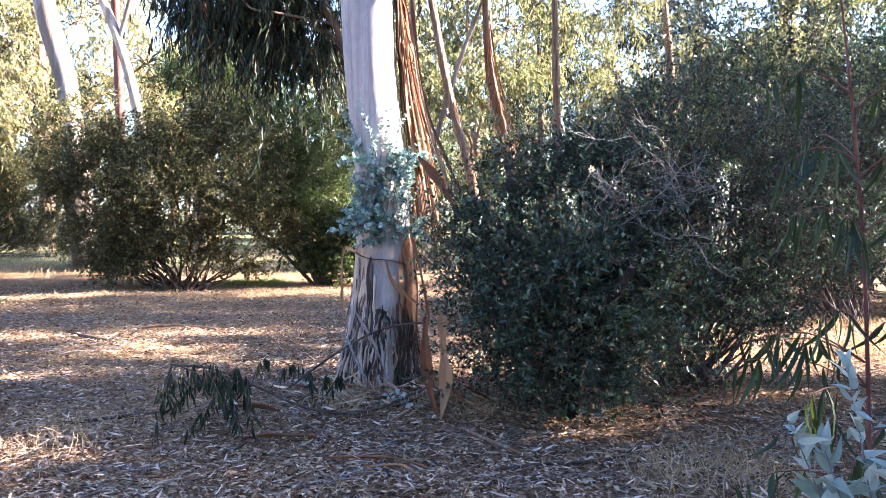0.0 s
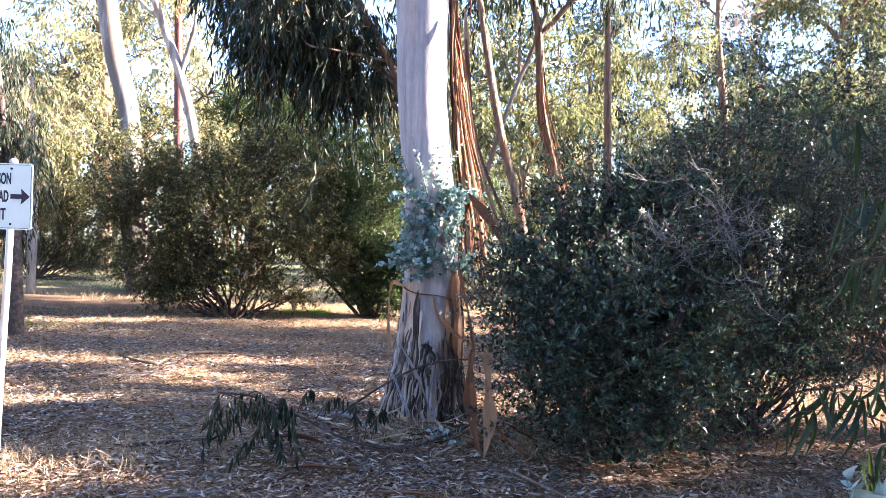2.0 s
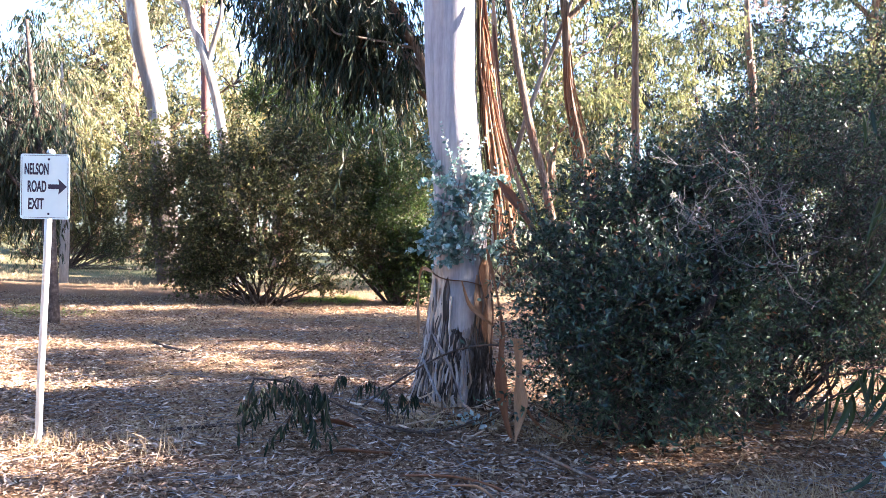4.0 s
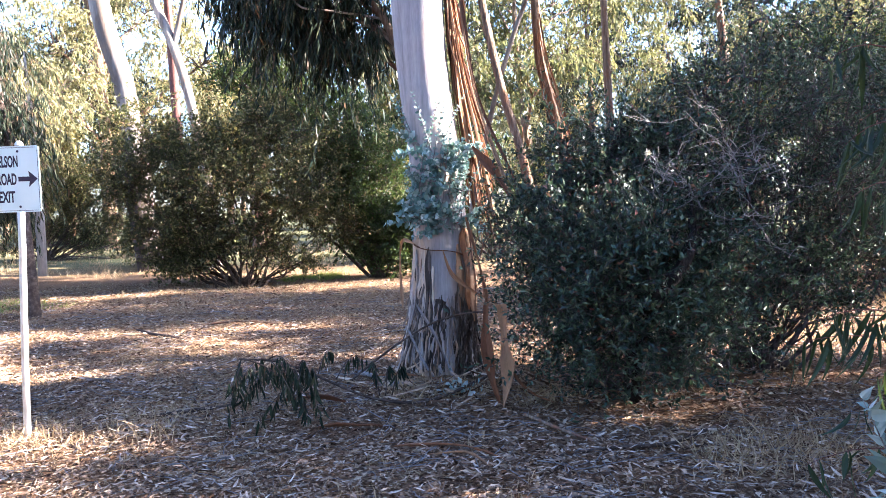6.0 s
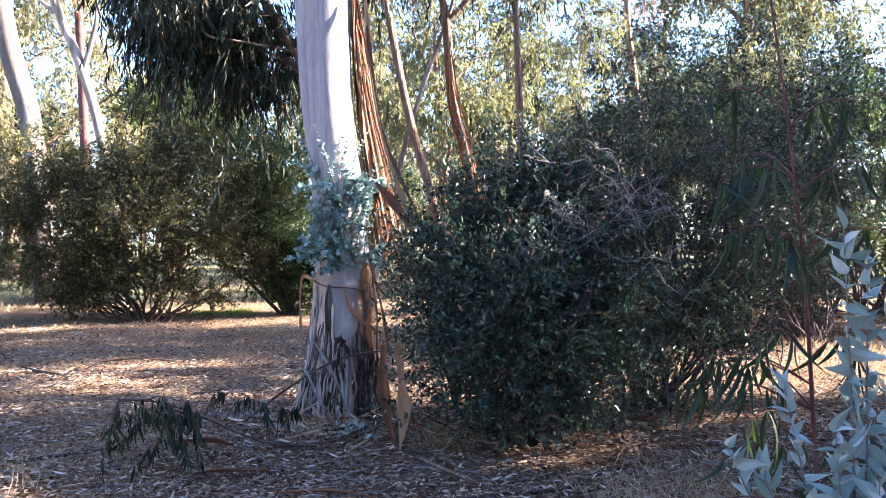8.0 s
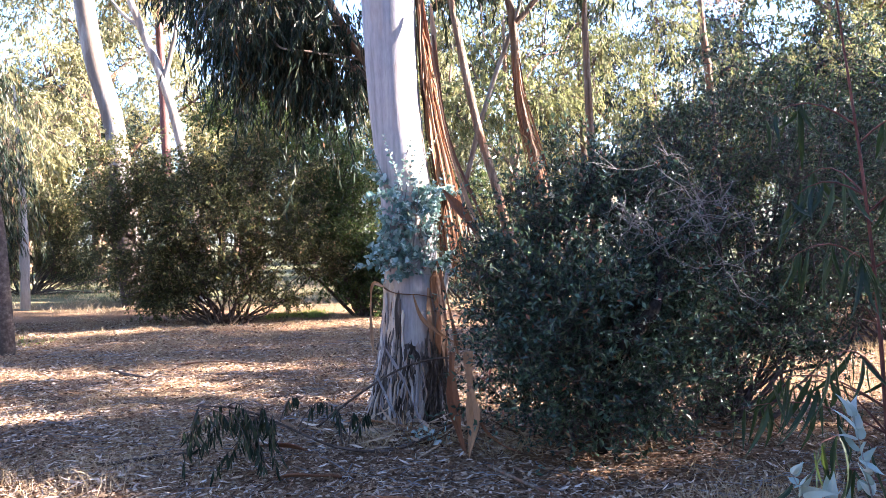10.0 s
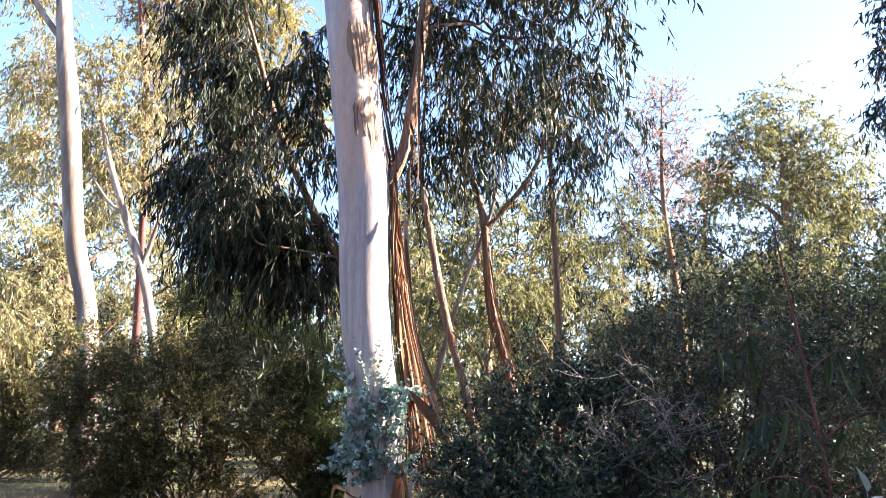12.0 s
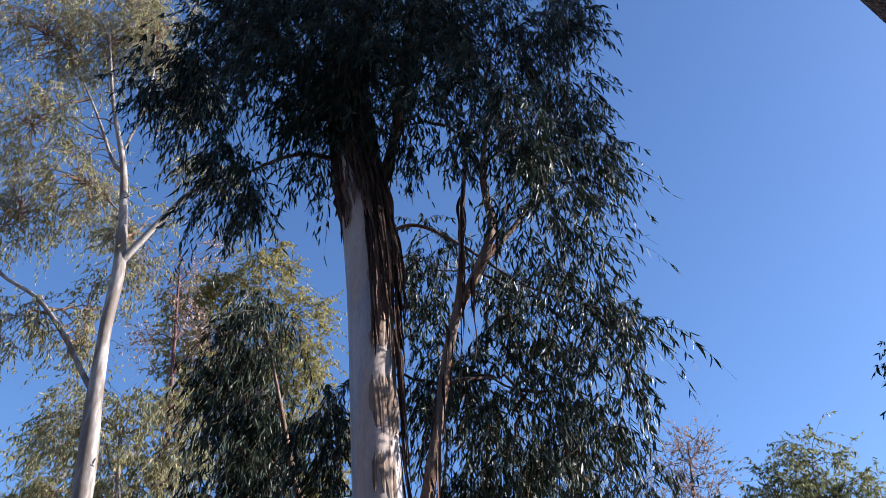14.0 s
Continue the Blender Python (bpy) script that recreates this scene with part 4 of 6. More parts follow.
tree("eucalyptus_tree", "rounded gum tree catching sun on its crown", [(12.3, 33, -0.1, 0.3), (12.3, 33, 6, 0.24), (12.2, 33, 10, 0.15), (12.3, 33, 14, 0.05)], RTREE, EUCA_HALF_LIT, LIMB, 27, clumps=20, sprays=10, leaves=14, leaf=(0.19, 0.06), twig=0.9, droop=0.6, thick=0.035)
RNEAR = [(10.4, 19.0, 11.1, 0.7, 0.78, 0.9), (10.1, 19.0, 9.3, 0.65, 0.7, 0.8), (11.3, 20.0, 10.8, 1.1, 1.5, 1.87), (10.5, 19.0, 12.2, 0.67, 0.53, 0.67), (12.5, 20, 12, 1.5, 1.5, 1.6), (12, 19.5, 8.5, 1.2, 1.2, 1.2)]
tree("eucalyptus_tree", "dark gum tree with a bare twig reaching out", [(12.2, 20, -0.1, 0.26), (12.0, 20, 5, 0.2), (11.7, 20, 9, 0.13), (11.3, 20, 12.5, 0.04)], RNEAR, EUCA, LIMB, 28, clumps=22, sprays=9, leaves=12, leaf=(0.19, 0.04), twig=0.6, droop=0.9, thick=0.025)
BGL = [(-21.9, 34.0, 15.4, 2.09, 1.67, 2.09), (-20.6, 34.0, 12.1, 2.59, 2.07, 2.59), (-19.9, 33.0, 8.7, 2.47, 1.98, 2.47), (-18.0, 36.0, 9.8, 2.59, 2.07, 2.59), (-16.5, 37.0, 11.7, 2.04, 2.1, 2.63), (-14.2, 35.0, 8.0, 2.15, 1.72, 1.88), (-18.8, 31.0, 6.3, 2.31, 1.84, 1.54)]
tree("eucalyptus_tree", "broad gum tree bright with low sun", [(-18.6, 34.5, -0.1, 0.34), (-18.6, 34.5, 5, 0.26), (-18.8, 34.5, 9, 0.18), (-19.5, 34.5, 14, 0.06)], BGL, EUCA_SUNLIT, LIMB, 29, first=0.2, clumps=24, sprays=10, leaves=13, leaf=(0.22, 0.07), twig=1.0, droop=0.7, thick=0.04)
BGM = [(-1.9, 26.0, 7.5, 1.12, 1.19, 1.49), (-0.6, 28.0, 8.7, 1.21, 1.45, 1.81), (1.1, 27.0, 8.0, 1.16, 1.24, 1.55), (2.5, 26.0, 7.0, 1.12, 1.04, 1.3), (0.3, 24.0, 5.6, 1.53, 1.22, 1.02), (-1.6, 23.0, 5.2, 0.98, 0.78, 0.98), (3.2, 30.0, 9.6, 1.09, 1.04, 1.31), (-3.9, 31.0, 11.3, 1.37, 1.46, 1.83)]
MID_TREE = tree("eucalyptus_tree", "young gum tree with sunlit yellow-green leaves", [(0.2, 26, -0.1, 0.2), (0.1, 26, 3, 0.17), (-0.2, 26.3, 6, 0.1), (-0.3, 26.8, 9, 0.04)], BGM, EUCA_HALF_LIT, LIMB, 30, first=0.2, clumps=22, sprays=9, leaves=12, leaf=(0.19, 0.055), twig=0.8, droop=0.8, thick=0.03)

tree("gum_sapling", "thin pale gum trunk by the far path", [(-13.0, 20.4, -0.1, 0.13), (-13.0, 20.4, 1.6, 0.12), (-13.1, 20.5, 3.5, 0.09), (-13.3, 20.6, 6, 0.03)], [(-13.2, 20.6, 4.6, 0.8, 0.8, 0.8), (-13.5, 20.6, 5.8, 0.9, 0.9, 0.8)], EUCA_SUNLIT, WHITE_GUM, 36, first=0.4, clumps=12, sprays=8, leaves=10, leaf=(0.2, 0.04), twig=0.6, droop=1.0, thick=0.02)

# ---- slender stems right of the trunk ----
STEM_A = [(-0.35, 9.6, 5.6, 0.35, 0.4, 0.6), (-0.7, 9.8, 5.0, 0.3, 0.3, 0.5), (-0.2, 9.8, 6.6, 0.4, 0.4, 0.6)]
tree("gum_sapling", "slender leaning gum stem with peeling bark", [(0.2, 9.6, -0.1, 0.07), (0.12, 9.6, 1.2, 0.06), (-0.08, 9.6, 2.2, 0.055), (-0.3, 9.6, 3.0, 0.05), (-0.52, 9.6, 4.1, 0.045), (-0.65, 9.6, 5.0, 0.03), (-0.6, 9.7, 6.2, 0.012)], STEM_A, EUCA, LIMB, 31, clumps=10, sprays=7, leaves=12, leaf=(0.16, 0.022), twig=0.45, droop=1.4, thick=0.014)
STEM_B = [(0.2, 10.9, 6.4, 0.4, 0.5, 0.7), (0.9, 10.9, 6.3, 0.45, 0.5, 0.5), (1.3, 10.9, 6.9, 0.45, 0.5, 0.5), (1.3, 11, 5.6, 0.4, 0.4, 0.5), (-0.1, 10.9, 5.6, 0.3, 0.4, 0.5), (1.9, 11, 6.0, 0.5, 0.4, 0.4)]


def stem_b():
    base = tree("gum_sapling", "forked gum stem wrapped in hanging red-brown bark", [(0.62, 10.9, -0.1, 0.09), (0.6, 10.9, 1.2, 0.085), (0.45, 10.9, 2.4, 0.075), (0.2, 10.9, 3.5, 0.065), (0.1, 10.9, 4.7, 0.055), (-0.15, 10.9, 5.7, 0.04), (-0.1, 10.9, 7.0, 0.015)], STEM_B, EUCA, LIMB, 32,
                limbs=[[(0.1, 10.9, 4.5, 0.045), (0.35, 10.9, 4.75, 0.04), (0.88, 10.9, 5.5, 0.03), (1.13, 10.9, 6.6, 0.015)]], clumps=7, sprays=7, leaves=12, leaf=(0.16, 0.022), twig=0.45, droop=1.4, thick=0.014)
    rng = np.random.default_rng(5)
    for i in range(24):
        z1 = rng.uniform(3.0, 4.3)
        z0 = rng.uniform(2.0, 2.9)
        o = rng.uniform(-0.1, 0.12)
        rows = [(np.interp(z, [2.4, 3.5, 4.7], [0.45, 0.2, 0.1]) + o * (0.5 + 0.8 * (z1 - z)), 10.8 - 0.05 * rng.random(), z) for z in np.linspace(z1, z0, 5)]
        q = part("bark_strip", ribbon(Shape(), rows, rng.uniform(0.01, 0.03), 0.005, rng.normal() * 0.8, cup=0.3), STRIP, base)
        q.matrix_parent_inverse = Matrix.Translation(-base.location)


stem_b()
STEM_C = [(1.1, 13, 7.6, 0.7, 0.7, 0.7), (1.7, 13, 7.0, 0.6, 0.6, 0.6), (0.7, 13, 6.8, 0.5, 0.5, 0.6), (2.1, 13.2, 6.4, 0.6, 0.5, 0.5)]
tree("gum_sapling", "thin straight gum stem among the shrubs", [(1.35, 13, -0.1, 0.07), (1.32, 13, 2.5, 0.065), (1.25, 13, 4.5, 0.055), (1.18, 13, 7.0, 0.03), (1.15, 13, 8.2, 0.01)], STEM_C, EUCA, LIMB, 33, clumps=8, sprays=7, leaves=12, leaf=(0.16, 0.022), twig=0.5, droop=1.4, thick=0.016)
STEM_E = [(0.7, 14, 7.6, 0.6, 0.6, 0.6), (0.3, 14, 6.8, 0.5, 0.5, 0.5)]
tree("gum_sapling", "grey gum stem leaning across the others", [(-1.2, 12.2, -0.1, 0.045), (-0.6, 12, 2.6, 0.038), (-0.22, 12, 3.9, 0.034), (0.22, 12, 5.1, 0.028), (0.5, 13, 6.8, 0.012)], STEM_E, EUCA, WHITE_GUM, 34, clumps=10, sprays=8, leaves=12, leaf=(0.16, 0.024), twig=0.5, droop=1.4, thick=0.016)

# ---- shrubs ----
SHRUB_FRONT = [(0.16, 6.7, 1.2, 0.34, 0.4, 0.36), (0.55, 6.1, 0.85, 0.3, 0.25, 0.3), (0.6, 6.8, 1.7, 0.4, 0.36, 0.3), (0.7, 6.3, 1.2, 0.55, 0.5, 0.42), (0.27, 6.5, 0.65, 0.38, 0.4, 0.42), (0.75, 6.15, 0.6, 0.45, 0.39, 0.38), (1.2, 6.7, 1.45, 0.45, 0.46, 0.5), (1.3, 6.5, 0.8, 0.36, 0.37, 0.4),
               (0.0, 6.9, 1.65, 0.12, 0.14, 0.14), (0.25, 6.9, 1.95, 0.14, 0.15, 0.16), (-0.15, 6.7, 1.4, 0.1, 0.12, 0.12), (0.7, 6.9, 2.15, 0.16, 0.16, 0.14), (1.0, 6.8, 2.1, 0.18, 0.2, 0.2), (0.45, 5.95, 0.9, 0.14, 0.14, 0.16), (1.05, 5.95, 0.45, 0.16, 0.14, 0.14)]
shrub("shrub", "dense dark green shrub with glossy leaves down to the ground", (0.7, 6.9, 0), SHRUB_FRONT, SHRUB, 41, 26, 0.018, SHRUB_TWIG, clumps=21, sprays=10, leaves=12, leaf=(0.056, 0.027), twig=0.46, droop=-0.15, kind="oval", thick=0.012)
SHRUB_BACK = [(1.25, 7.6, 2.2, 0.4, 0.4, 0.4, 0.6), (1.9, 7.6, 2.7, 0.45, 0.4, 0.4, 0.5), (2.55, 7.8, 2.9, 0.5, 0.5, 0.5, 0.7), (3.0, 7.8, 3.3, 0.35, 0.35, 0.3, 0.5), (2.2, 7.6, 3.2, 0.3, 0.3, 0.35, 0.45), (1.55, 7.5, 2.6, 0.2, 0.2, 0.25, 0.6), (1.8, 7.2, 2.2, 0.73, 0.58, 0.5, 0.9), (2.5, 7.3, 2.1, 0.76, 0.61, 0.6, 0.9), (3.5, 8.0, 2.5, 0.6, 0.6, 0.5, 0.7), (3.9, 8.1, 2.2, 0.6, 0.6, 0.7, 0.65), (3.6, 7.9, 3.0, 0.45, 0.45, 0.35, 0.5), (4.3, 8.3, 2.9, 0.5, 0.5, 0.4, 0.45),
              (1.8, 7.6, 1.4, 0.6, 0.52, 0.66), (2.4, 7.6, 1.3, 0.67, 0.54, 0.61), (3.3, 7.9, 1.6, 0.72, 0.62, 0.7), (1.95, 7.2, 0.75, 0.55, 0.45, 0.4), (2.5, 7.5, 0.8, 0.45, 0.45, 0.4), (1.5, 7.0, 0.6, 0.45, 0.4, 0.4), (1.3, 6.9, 1.9, 0.35, 0.35, 0.35, 0.7)]
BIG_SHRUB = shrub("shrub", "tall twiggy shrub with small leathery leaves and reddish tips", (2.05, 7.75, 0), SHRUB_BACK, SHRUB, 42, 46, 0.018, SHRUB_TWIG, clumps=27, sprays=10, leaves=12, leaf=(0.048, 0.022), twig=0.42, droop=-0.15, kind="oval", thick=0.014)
RBACK = [(3.3, 15.0, 3.6, 0.6, 0.6, 0.5), (5.0, 16.0, 4.1, 1.1, 1.0, 0.7), (6.3, 15.0, 3.9, 1.37, 1.1, 0.8), (7.7, 16.0, 4.3, 1.2, 0.9, 0.8), (4.4, 15.0, 2.8, 1.0, 0.9, 0.7), (3.5, 14.5, 1.9, 0.9, 0.9, 0.8), (5.5, 14.5, 2.2, 1.3, 1, 0.9), (7.5, 14.5, 2.3, 1.4, 1, 1.0), (6.5, 14.5, 1.2, 1.3, 1.0, 0.8)]
BACK_SHRUB = shrub("shrub", "broad green shrub thicket lit from the side", (5.0, 15.2, 0), RBACK, GREEN, 43, 26, 0.05, clumps=20, sprays=9, leaves=12, leaf=(0.085, 0.04), twig=0.45, droop=-0.1, kind="oval", thick=0.02, reach=1.2)
BUSH_LEFT = [(-8.3, 17.0, 3.3, 0.93, 0.74, 0.8, 0.6), (-8.6, 16.5, 2.6, 0.6, 0.6, 0.7, 0.6), (-7.6, 17.0, 2.7, 1.04, 0.83, 0.91), (-6.1, 17.0, 3.0, 1.14, 0.91, 1.01), (-6.2, 16.4, 2.0, 1.45, 1.0, 0.9), (-7.2, 16.5, 1.4, 0.7, 0.7, 0.7), (-5.1, 17.3, 3.1, 1.01, 0.81, 1.01), (-4.8, 16.7, 1.9, 0.97, 0.78, 0.6), (-6.9, 16.2, 0.8, 0.7, 0.5, 0.5), (-5.6, 16.3, 1.0, 0.6, 0.5, 0.5), (-10.6, 22.6, 0.9, 1.3, 0.6, 0.8), (-7.6, 16.8, 0.55, 0.6, 0.5, 0.4), (-8.0, 16.9, 1.3, 0.6, 0.5, 0.6), (-4.3, 17.4, 1.3, 0.6, 0.5, 0.6), (-5.2, 16.9, 0.6, 0.6, 0.4, 0.4, 0.6), (-8.7, 16.8, 1.8, 0.5, 0.5, 0.5, 0.6)]
LEFT_SHRUB = shrub("shrub", "wide olive shrub with many bare lower stems", (-6.1, 16.5, 0), BUSH_LEFT, OLIVE, 44, 46, 0.028, BUSH_TWIG, clumps=40, sprays=9, leaves=12, leaf=(0.082, 0.042), twig=0.45, droop=0.0, kind="oval", thick=0.018, reach=0.6)
BUSH_MID = [(-6.3, 19.0, 4.7, 1.13, 0.91, 0.85), (-5.3, 19.5, 4.0, 1.14, 0.91, 1.14), (-4.0, 18.5, 3.1, 1.06, 0.85, 1.06), (-3.6, 18.5, 1.9, 0.79, 0.95, 1.0), (-3.1, 18.0, 1.1, 0.64, 0.61, 0.7), (-4.3, 18.2, 2.0, 0.8, 0.7, 0.7), (-2.9, 17.7, 0.6, 0.4, 0.4, 0.45), (-2.5, 17.9, 1.3, 0.45, 0.5, 0.6), (-3.7, 17.9, 0.9, 0.6, 0.5, 0.5)]
shrub("shrub", "rounded green shrub with a bright leafy top", (-3.3, 17.8, 0), BUSH_MID, GREEN, 45, 18, 0.04, clumps=52, sprays=9, leaves=12, leaf=(0.09, 0.046), twig=0.5, droop=0.0, kind="oval", thick=0.018, reach=0.25)

# ---- woodland all round ----
def far_trees():
    rng = np.random.default_rng(77)
    made = []
    for k, (mat, h) in enumerate(((EUCA_SUNLIT, 14), (EUCA, 17), (SUN_GOLD_LEAF, 12))):
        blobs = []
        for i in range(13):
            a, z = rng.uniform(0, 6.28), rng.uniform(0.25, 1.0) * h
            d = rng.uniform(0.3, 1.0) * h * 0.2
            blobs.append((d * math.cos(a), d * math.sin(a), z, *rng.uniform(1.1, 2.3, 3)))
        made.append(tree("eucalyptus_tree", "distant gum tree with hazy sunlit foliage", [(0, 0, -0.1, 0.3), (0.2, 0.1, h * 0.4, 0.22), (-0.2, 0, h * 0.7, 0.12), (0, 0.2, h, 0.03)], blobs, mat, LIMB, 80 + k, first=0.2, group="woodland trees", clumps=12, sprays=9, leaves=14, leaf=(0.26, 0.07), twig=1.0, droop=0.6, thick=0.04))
    spots = []
    for i in range(64):
        a = rng.uniform(-1.05, 1.05)
        r = rng.uniform(42, 90)
        spots.append((r * math.sin(a), r * math.cos(a)))
    spots += [(-15, 46), (-24, 40), (-3, 38), (6, 36), (-6, 44), (9, 42), (-30, 30)]
    # unseen trees added behind the camera to hold back sky light from the foreground
    spots += [(-12, -20), (-24, -8), (2, -28), (-20, 6), (-8, -34), (16, -38), (-7, -8), (-1, -10), (4, -12), (-12, -4), (-15, 3), (-10, -13), (0, -17), (8, -17), (-17, -10), (-5, -20), (-19, -1), (-14, -26), (6, -24)]
    for i, (x, y) in enumerate(spots):
        src = made[i % 3]
        m = pose(x, y, 0, 0, 0, rng.uniform(0, 360))
        if i < 3:
            src.matrix_basis = m
            continue
        c = copy_thing(src, m)
        s = rng.uniform(0.55, 0.95)
        c.scale = (s, s, s * rng.uniform(0.9, 1.1))


far_trees()


def side_shrubs():
    """The thicket goes on to the right and behind the camera; it shades the foreground."""
    for src, foot, x, y, turn, s in ((BIG_SHRUB, (2.05, 7.75), 8.4, 13.8, 40, 1.3), (BIG_SHRUB, (2.05, 7.75), 6.9, 7.5, 90, 0.8), (BIG_SHRUB, (2.05, 7.75), 6.3, 5.4, 150, 1.05), (BIG_SHRUB, (2.05, 7.75), 7.2, 0.4, 260, 1.2), (BIG_SHRUB, (2.05, 7.75), 8.6, -2.6, 20, 1.3), 
                                     (LEFT_SHRUB, (-6.1, 16.5), -14.5, 17.5, 70, 0.9), (LEFT_SHRUB, (-6.1, 16.5), -17.0, 27.0, 200, 1.0), (BACK_SHRUB, (5, 15.2), 11.5, 17.0, 30, 1.0), (BACK_SHRUB, (5, 15.2), 9.0, 17.5, 120, 1.0), (BACK_SHRUB, (5, 15.2), 12.8, 22.5, 200, 1.1), (BACK_SHRUB, (5, 15.2), 17.0, 30.0, 60, 1.4), (BIG_SHRUB, (2.05, 7.75), 5.6, 12.4, 200, 1.0), (BACK_SHRUB, (5, 15.2), -1.0, 22.5, 160, 0.75)):
        c = copy_thing(src, pose(x, y, 0, 0, 0, turn))
        c.scale = (s, s, s)


side_shrubs()
for x, y, turn, s in ((4.4, 25.0, 130, 0.62), (7.6, 28.0, 250, 0.7), (10.8, 26.0, 20, 0.6)):
    young = copy_thing(MID_TREE, pose(x, y, 0, 0, 0, turn))
    young.scale = (s, s, s)


def shade_trees():
    """Gum trees just outside the view, between the sun and the foreground."""
    rng = np.random.default_rng(91)

    def masses(n, z0, z1, spread, size):
        out = []
        for i in range(n):
            a, z, d = rng.uniform(0, 6.28), z0 + (z1 - z0) * i / n, rng.uniform(0.3, spread)
            out.append((d * math.cos(a), d * math.sin(a), z, *rng.uniform(0.8, 1.25, 3) * size))
        return out

    low = tree("eucalyptus_tree", "dense young gum tree beside the clearing", [(0, 0, -0.1, 0.2), (0.1, 0.1, 3, 0.16), (-0.1, 0, 5, 0.1), (0, 0.1, 6.8, 0.03)], masses(14, 1.0, 5.4, 1.7, 0.95), EUCA, LIMB, 92, first=0.1, group="woodland trees", clumps=16, sprays=9, leaves=12, leaf=(0.2, 0.04), twig=0.6, droop=1.0, thick=0.025)
    for i, (x, y, s, h) in enumerate(((9.5, 6.9, 0.75, 1.2), (9.2, 3.6, 0.72, 1.3), (9.2, 0.0, 1.1, 1.3), (9.0, -4.5, 1.3, 1.3), (5.5, -8.0, 1.2, 1.2))):
        ob = low if i == 0 else copy_thing(low, Matrix())
        ob.matrix_basis = pose(x, y, 0, 0, 0, 67 * i)
        ob.scale = (s, s, h)
    high = tree("eucalyptus_tree", "tall gum tree with a high dense crown", [(0, 0, -0.1, 0.3), (0.1, 0.1, 6, 0.24), (-0.1, 0, 12, 0.16), (0, 0.1, 19, 0.04)], masses(20, 13.8, 21.0, 2.4, 1.3), EUCA, WHITE_GUM, 93, first=0.5, group="woodland trees", clumps=16, sprays=10, leaves=12, leaf=(0.24, 0.05), twig=0.8, droop=1.0, thick=0.03)
    for i, (x, y, s, h) in enumerate(((16.0, 10.0, 1.0, 1.35), (18.5, 6.0, 1.05, 1.05), (14.5, 16.5, 0.7, 0.66), (13.4, 14.9, 0.4, 0.52), (14.5, -1.5, 1.0, 1.0))):
        ob = high if i == 0 else copy_thing(high, Matrix())
        ob.matrix_basis = pose(x, y, 0, 0, 0, 110 * i)
        ob.scale = (s, s, h)
    tree("eucalyptus_tree", "young gum tree leaning away from the thicket", [(9.3, 8.6, -0.1, 0.14), (9.35, 9.0, 2.5, 0.12), (9.4, 9.6, 4.6, 0.09), (9.35, 10.4, 6.2, 0.06), (9.25, 11.3, 7.2, 0.02)], [(9.4, 9.1, 4.3, 0.6, 0.6, 0.6), (9.4, 9.5, 5.2, 0.6, 0.6, 0.6), (9.4, 9.8, 6.0, 0.5, 0.5, 0.5), (9.35, 10.3, 6.5, 0.5, 0.5, 0.4), (9.3, 10.8, 6.85, 0.5, 0.5, 0.38), (9.2, 11.4, 7.2, 0.5, 0.5, 0.35), (9.2, 11.9, 7.5, 0.4, 0.5, 0.3), (9.3, 11.0, 5.5, 0.45, 0.45, 0.45), (9.3, 11.6, 5.6, 0.5, 0.45, 0.5), (9.3, 12.1, 6.1, 0.5, 0.45, 0.45)], EUCA, LIMB, 96, first=0.3, group="woodland trees", clumps=16, sprays=9, leaves=12, leaf=(0.16, 0.03), twig=0.45, droop=1.0, thick=0.018)
    tree("eucalyptus_tree", "smooth grey gum tree leaning over the clearing", [(4.7, 3.5, -0.1, 0.2), (4.2, 3.4, 2.5, 0.17), (3.25, 3.3, 4.6, 0.15), (2.62, 3.2, 5.8, 0.13), (2.0, 3.1, 7.4, 0.1), (1.5, 3.0, 9.5, 0.04)], [(1.5, 2.6, 10.2, 1.2, 1.2, 0.8), (2.6, 2.2, 9.5, 0.8, 0.8, 0.6)], EUCA, LIMB, 95, first=0.75, clumps=14, sprays=9, leaves=12, leaf=(0.16, 0.024), twig=0.5, droop=1.2, thick=0.02)


shade_trees()


# ---- sign ----
def plate(shape, w, h, t, corner=0.0, n=5):
    """A flat plate in the xz plane with round corners, its front at y = 0."""
    pts = []
    for cx, cz, a0 in ((w / 2 - corner, h / 2 - corner, 0), (-w / 2 + corner, h / 2 - corner, 90), (-w / 2 + corner, -h / 2 + corner, 180), (w / 2 - corner, -h / 2 + corner, 270)):
        for k in range(n):
            a = radians(a0 + 90 * k / (n - 1))
            pts.append((cx + corner * math.cos(a), cz + corner * math.sin(a)))
    m = len(pts)
    v = [(x, 0, z) for x, z in pts] + [(x, t, z) for x, z in pts]
    i = np.arange(m)
    return shape.add(v, np.stack([(i + 1) % m, i, i + m, (i + 1) % m + m], 1), i[None, ::-1], (i + m)[None])


def flat(name, points, mat, parent, depth=0.0012):
    """A thin raised figure from its outline in the xz plane."""
    m = len(points)
    i = np.arange(m)
    sh = Shape().add([(x, 0, z) for x, z in points] + [(x, depth, z) for x, z in points], np.stack([i, (i + 1) % m, (i + 1) % m + m, i + m], 1), i[None], (i + m)[None, ::-1])
    return part(name, sh, mat, parent)


